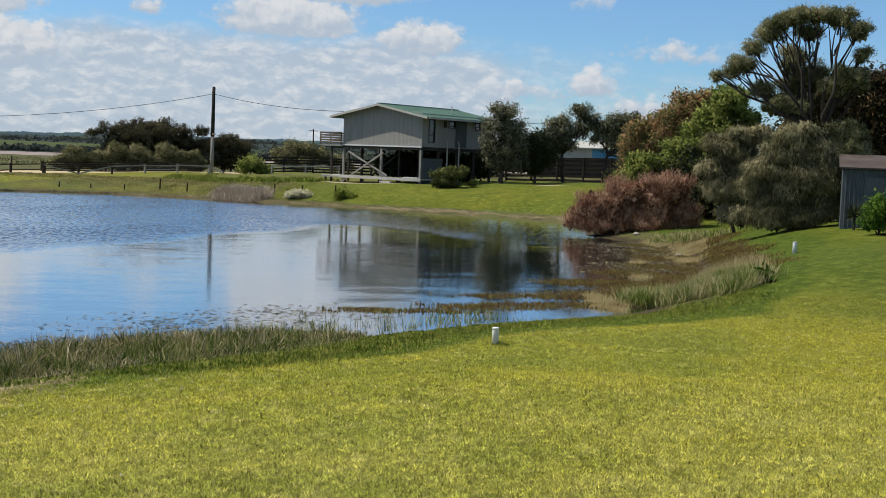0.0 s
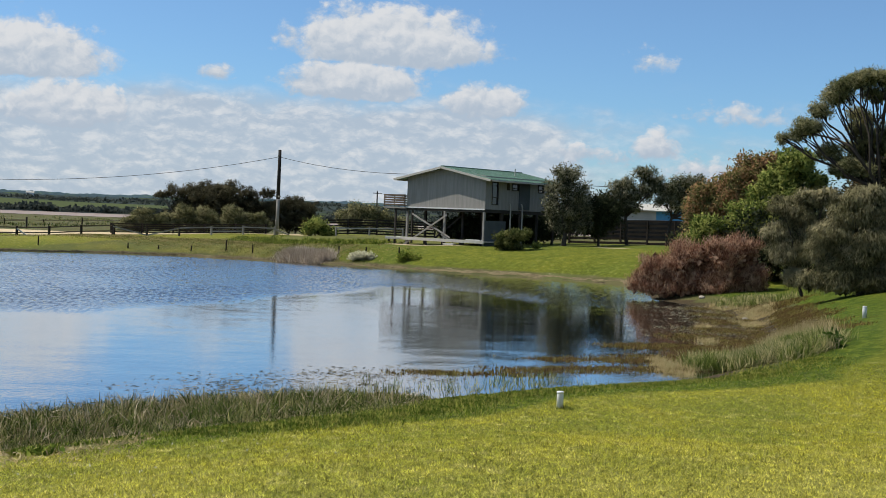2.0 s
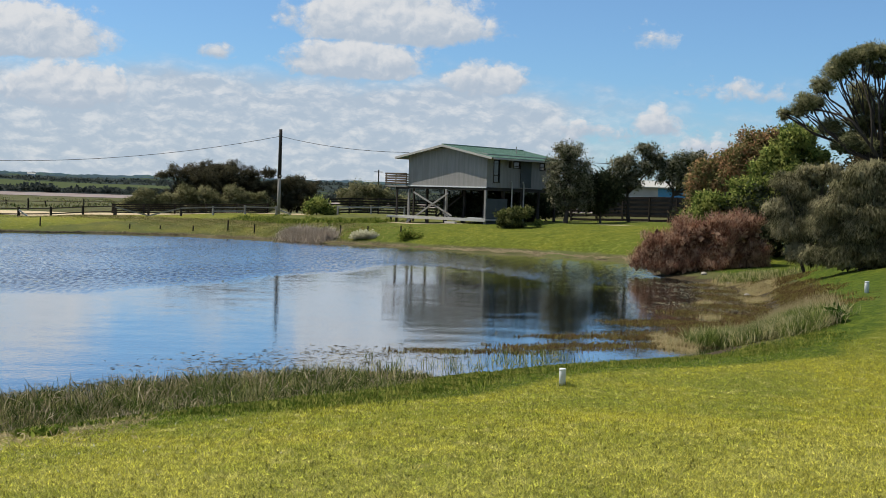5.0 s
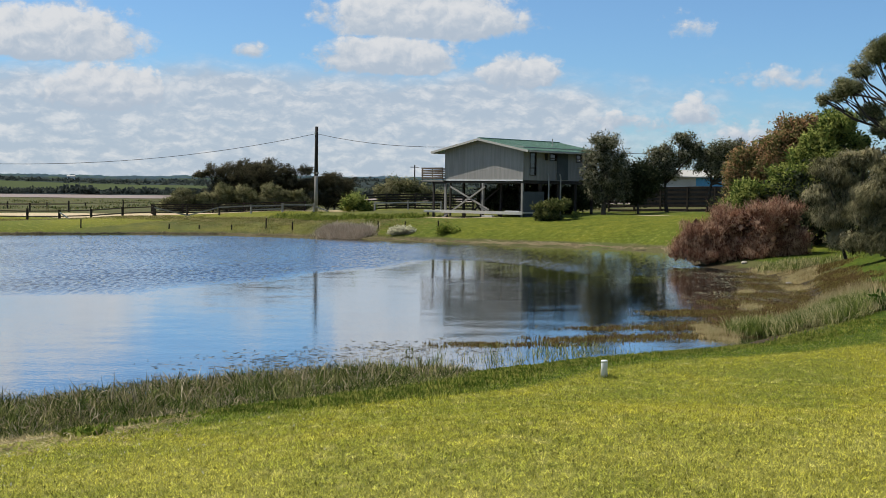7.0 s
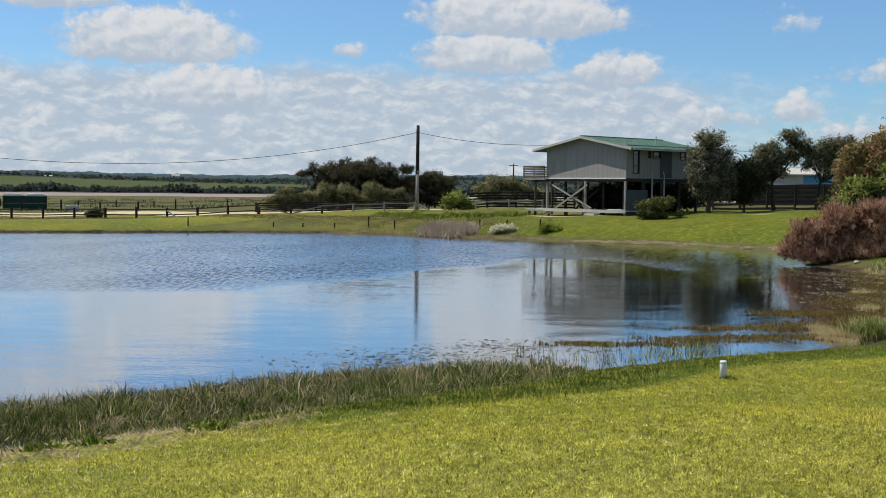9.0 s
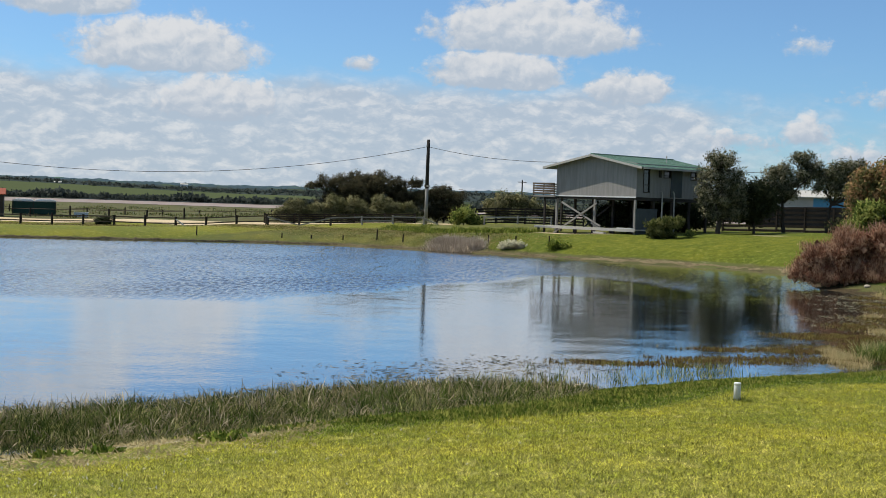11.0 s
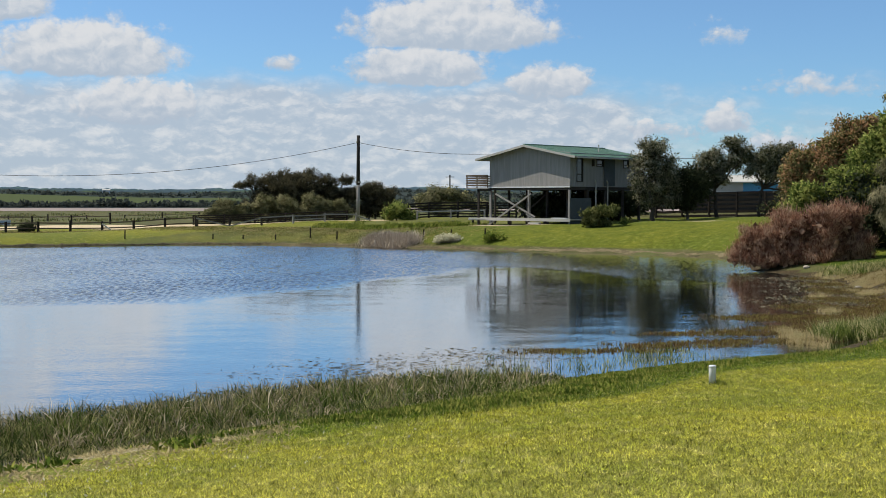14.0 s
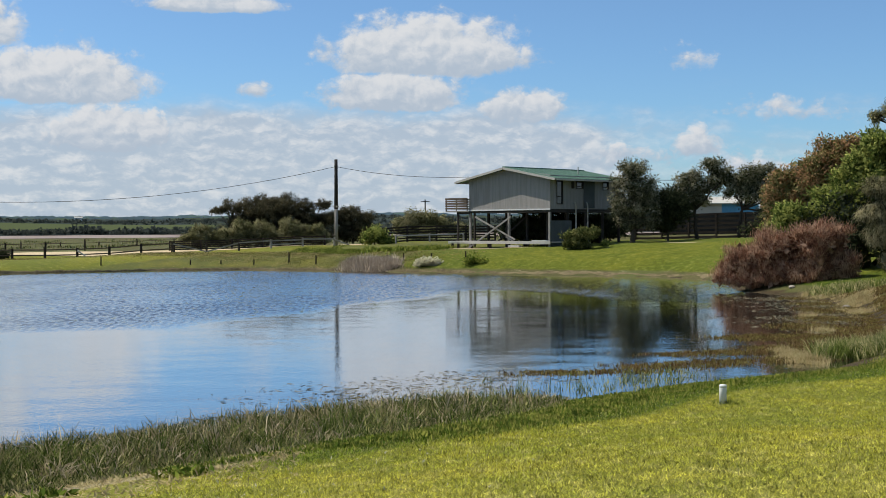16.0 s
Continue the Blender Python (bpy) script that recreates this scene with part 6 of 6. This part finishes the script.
mat(((32.3, -20.3, 0.5, 0.4), (33.6, -21.8, 0.6, 0.4), (35.0, -23.2, 0.6, 0.4), (36.2, -24.3, 0.7, 0.5), (37.4, -26.0, 0.6, 0.4), (38.4, -28.2, 0.5, 0.3), 
     (44.65, -45.7, 0.8, 0.35), (43.8, -44.6, 0.5, 0.3), (45.4, -46.6, 0.5, 0.25), (36.8, -25.4, 0.9, 0.5), (38.8, -29.6, 0.8, 0.5), (32.8, -20.5, 0.4, 0.22), (38.2, -32.4, 0.4, 0.22), (43.9, -44.7, 0.4, 0.22), (43.7, -43.1, 0.4, 0.22), (37.4, -28.6, 0.4, 0.22), (35.8, -24.2, 0.4, 0.22), (41.5, -37.7, 0.4, 0.22)),
    4200, 0.30, 0.018, 0.9, "straw", "dead_tussocks", "pale dead tussocks on the margin", 190, 0.15)
# tall grass bank on the right
xy, s = along([(45.2, -44.3), (46.6, -44.4), (47.4, -43.8), (47.2, -42.9), (46.2, -42.2)], 26000, rng)
xy = clumped(xy + rng.normal(size=(26000, 2)) * np.array((0.42, 0.42)), 170, 0.2, rng)
standing("tall_grass", xy, 0.52, 0.015, 0.45, "tall", "tall green grass on the pond bank", "grass", rng, 0.25)
xy, s = along([(45.0, -43.2), (46.4, -42.4), (46.6, -41.0), (45.4, -39.8)], 3600, rng)
standing("seed_stems", clumped(xy + rng.normal(size=(3600, 2)) * 0.5, 90, 0.16, rng), 0.64, 0.012, 0.4, "straw", "straw seed stems above tall grass", "grass", rng, 0.1)
xy, s = along([(33.2, -20.4), (34.6, -21.2), (36.2, -21.6)], 3400, rng)
standing("tall_grass", clumped(xy + rng.normal(size=(3400, 2)) * 0.4, 60, 0.2, rng), 0.5, 0.022, 0.35, "tall", "tall green grass before a grove", "grass", rng, 0.15)
# far bank: rough grass, a dry tussock and a pale flowering clump
xy, s = along([(-58, -34), (-46, -20), (-34, -14), (-22, -9.5), (-12, -8.6), (-6, -8.4)], 60000, rng)
xy = clumped(xy + rng.normal(size=(60000, 2)) * np.array((1.6, 2.6)), 40, 0.5, rng)
xy = xy[(shore_distance(xy[:, 0], xy[:, 1]) > 0.3) & (xy[:, 0] > -52 + 12 * rng.uniform(-1, 1, len(xy)))]
standing("bank_grass", xy, 0.15, 0.04, 1.2, "bank", "rough olive grass on the far bank", "grass", rng)
xy, s = along([(-10.6, -10.8), (-7.2, -9.9)], 9000, rng)
xy = xy + rng.normal(size=(9000, 2)) * 0.4
standing("dry_grass", clumped(xy, 120, 0.3, rng), 0.72, 0.04, 0.6, "dry_clump", "dry straw-coloured grass clump on the bank", "grass", rng)
xy = np.stack([rng.normal(-12.5, 7, 9000), rng.normal(-2.6, 1.7, 9000)], -1)
xy = xy[(shore_distance(xy[:, 0], xy[:, 1]) > 1) & (xy[:, 0] < -9.5)]
standing("bank_weeds", clumped(xy, 40, 0.4, rng), 0.4, 0.06, 0.7, "clover", "lush green weeds on the bank before the house", "grass", rng)
plant("flower_clump", "low clump of creamy white flowers on the bank", "plant", -4.5, -8.9, 40, 0.036, [(0, 6, 20, 6), (-16, 4, 14, 5), (14, 4, 14, 5)], "petal", clumps=90, per=26, size=0.14, width=0.12, clump_r=0.12, seed=61)
plant("shrub", "small green weeds beside a stake", "shrub", -1.0, -7.9, 40, 0.040, [(0, 6, 16, 7), (16, 4, 14, 5)], "clover", clumps=50, per=18, size=0.2, width=0.07, clump_r=0.12, seed=62)
plant("shrub", "small dark bush against a rail fence", "shrub", -48.2, -20.6, 55, 0.056, [(0, 6, 14, 8), (-8, 4, 8, 6)], "l_dark", clumps=40, per=18, size=0.3, width=0.1, clump_r=0.15, seed=63)
plant("dock_plant", "broad-leaved green dock at the end of tall grass", "plant", 48.3, -43.3, 20, 0.012, [(0, 14, 14, 14), (12, 8, 12, 9), (-12, 8, 12, 9)], "l_bright", clumps=26, per=14, size=0.2, width=0.09, clump_r=0.08, seed=64)
# tufts out on the paddock
xy = np.stack([rng.uniform(-190, -60, 9000), rng.uniform(-70, 120, 9000)], -1)
standing("paddock_tufts", clumped(xy, 26, 0.9, rng), 0.5, 0.12, 0.5, "reed", "dull tufts of grass in the paddock", "grass", rng)

# woods on the far shore
def far_crowns(a, r, z, size):
    """Small rounded crowns of a few leaf masses each."""
    n, per = len(a), 9
    c = np.repeat(np.stack([62 - np.sin(a) * r, -75 + np.cos(a) * r, z + size * 0.35], -1), per, 0)
    w = np.repeat(size, per)[:, None]
    o = unit(rng.normal(size=(n * per, 3)) + np.array((0, 0, 0.35)))
    base = c + o * w * np.array((0.6, 0.6, 0.42))
    tip = base + unit(rng.normal(size=(n * per, 3))) * w * 0.8
    return base, tip, w[:, 0] * 0.75, o


m = 420                                                    # stands of trees on the slopes
ca, cr, wide = rng.uniform(-0.62, 0.62, m) + VIEW, 640 + 840 * rng.uniform(0, 1, m), rng.uniform(14, 110, m)
pick = rng.choice(m, 7600, p=wide / wide.sum())
spot = rng.uniform(-1, 1, 7600)
a = ca[pick] + spot * wide[pick] / cr[pick]
r = cr[pick] + rng.normal(size=7600) * 14 + 16 * np.sin(spot * 3 + pick)
belt = rng.uniform(0, 1, 7600) < 0.5                       # the belt along the lagoon
a, r = np.where(belt, rng.uniform(-0.62, 0.62, 7600) + VIEW, a), np.where(belt, rng.normal(574, 5, 7600), r)
keep = (np.hypot(62 - np.sin(a) * r - -849, -75 + np.cos(a) * r - 339) > 195) | belt
a, r, belt = a[keep], r[keep], belt[keep]
t = np.clip((r - 570) / 900, 0, 1)
z = 0.4 + 11 * t * t * (3 - 2 * t) * (1 + 0.25 * np.sin(a * 17)) + np.where(belt, rng.uniform(-0.6, 1.5, len(a)), 0)
size = np.where(belt, 1.7, 0.0019 * r) * rng.uniform(0.6, 1.5, len(a))
size *= np.where(belt, 0.55 + 0.4 * np.abs(np.sin(a * 37) + np.sin(a * 91 + 1) * 0.8), 1.0)          # uneven heights along the shore
base, tip, w, o = far_crowns(a, r, z, size)
v, f = blades(base, tip, w, rng)
solo("far_woods", mesh_of("far_woods", v, f, "far_leaf", outward=np.repeat(o, 4, 0)), "far_leaf", "dark woods on the far lagoon shore", "trees", kind="stuff")
xy = np.stack([rng.normal(49.46, 0.09, 260), rng.normal(-57.16, 0.09, 260)], -1)
standing("post_grass", xy, 0.12, 0.014, 0.6, "clover", "uncut grass round a white marker", "grass", rng)

# near turf
n = 620000
r = 8.2 + 24 * rng.uniform(0, 1, n) ** 1.3
a = np.radians(rng.uniform(15, 71, n))
xy = np.stack([62.5 - np.sin(a) * r, -75.3 + np.cos(a) * r], -1)
xy = xy[(shore_distance(xy[:, 0], xy[:, 1]) > 1.3) & ((xy[:, 1] > -64.5) | (xy[:, 0] > np.interp(xy[:, 1], BED_Y, BED_FRONT) + np.clip((-63 - xy[:, 1]) * 0.8, 0.6, 4.0) + rng.normal(size=len(xy)) * 0.12))]
standing("turf", xy, 0.052, 0.013, 1.1, "turf", "short mown lawn grass blades", "grass", rng, short=True)
n = 480
xy = np.stack([rng.normal(49.6, 1.6, n), rng.normal(-71, 3.0, n)], -1)
standing("clover_flowers", xy[shore_distance(xy[:, 0], xy[:, 1]) > 2.5], 0.055, 0.024, 1.2, "petal", "tiny white clover flowers in the lawn", "flowers", rng)
# a few stones along the margin
for q, (x, y, r) in enumerate(((30.2, -18.6, 0.17), (33.4, -21.6, 0.16), (36.9, -26.6, 0.18))):
    bm = bmesh.new()
    bmesh.ops.create_icosphere(bm, subdivisions=2, radius=r)
    for v in bm.verts:
        v.co *= 1 + 0.25 * noise.noise(v.co * 3 + Vector((q, 0, 0)))
        v.co.z *= 0.6
        v.co += Vector((x, y, ground_z(x, y) + r * 0.25))
    me = bpy.data.meshes.new("stone")
    bm.to_mesh(me)
    bm.free()
    me.materials.append(M["stone"])
    tagged(new("stone", me), "pale weathered stone on the muddy margin", "stone", "stones")
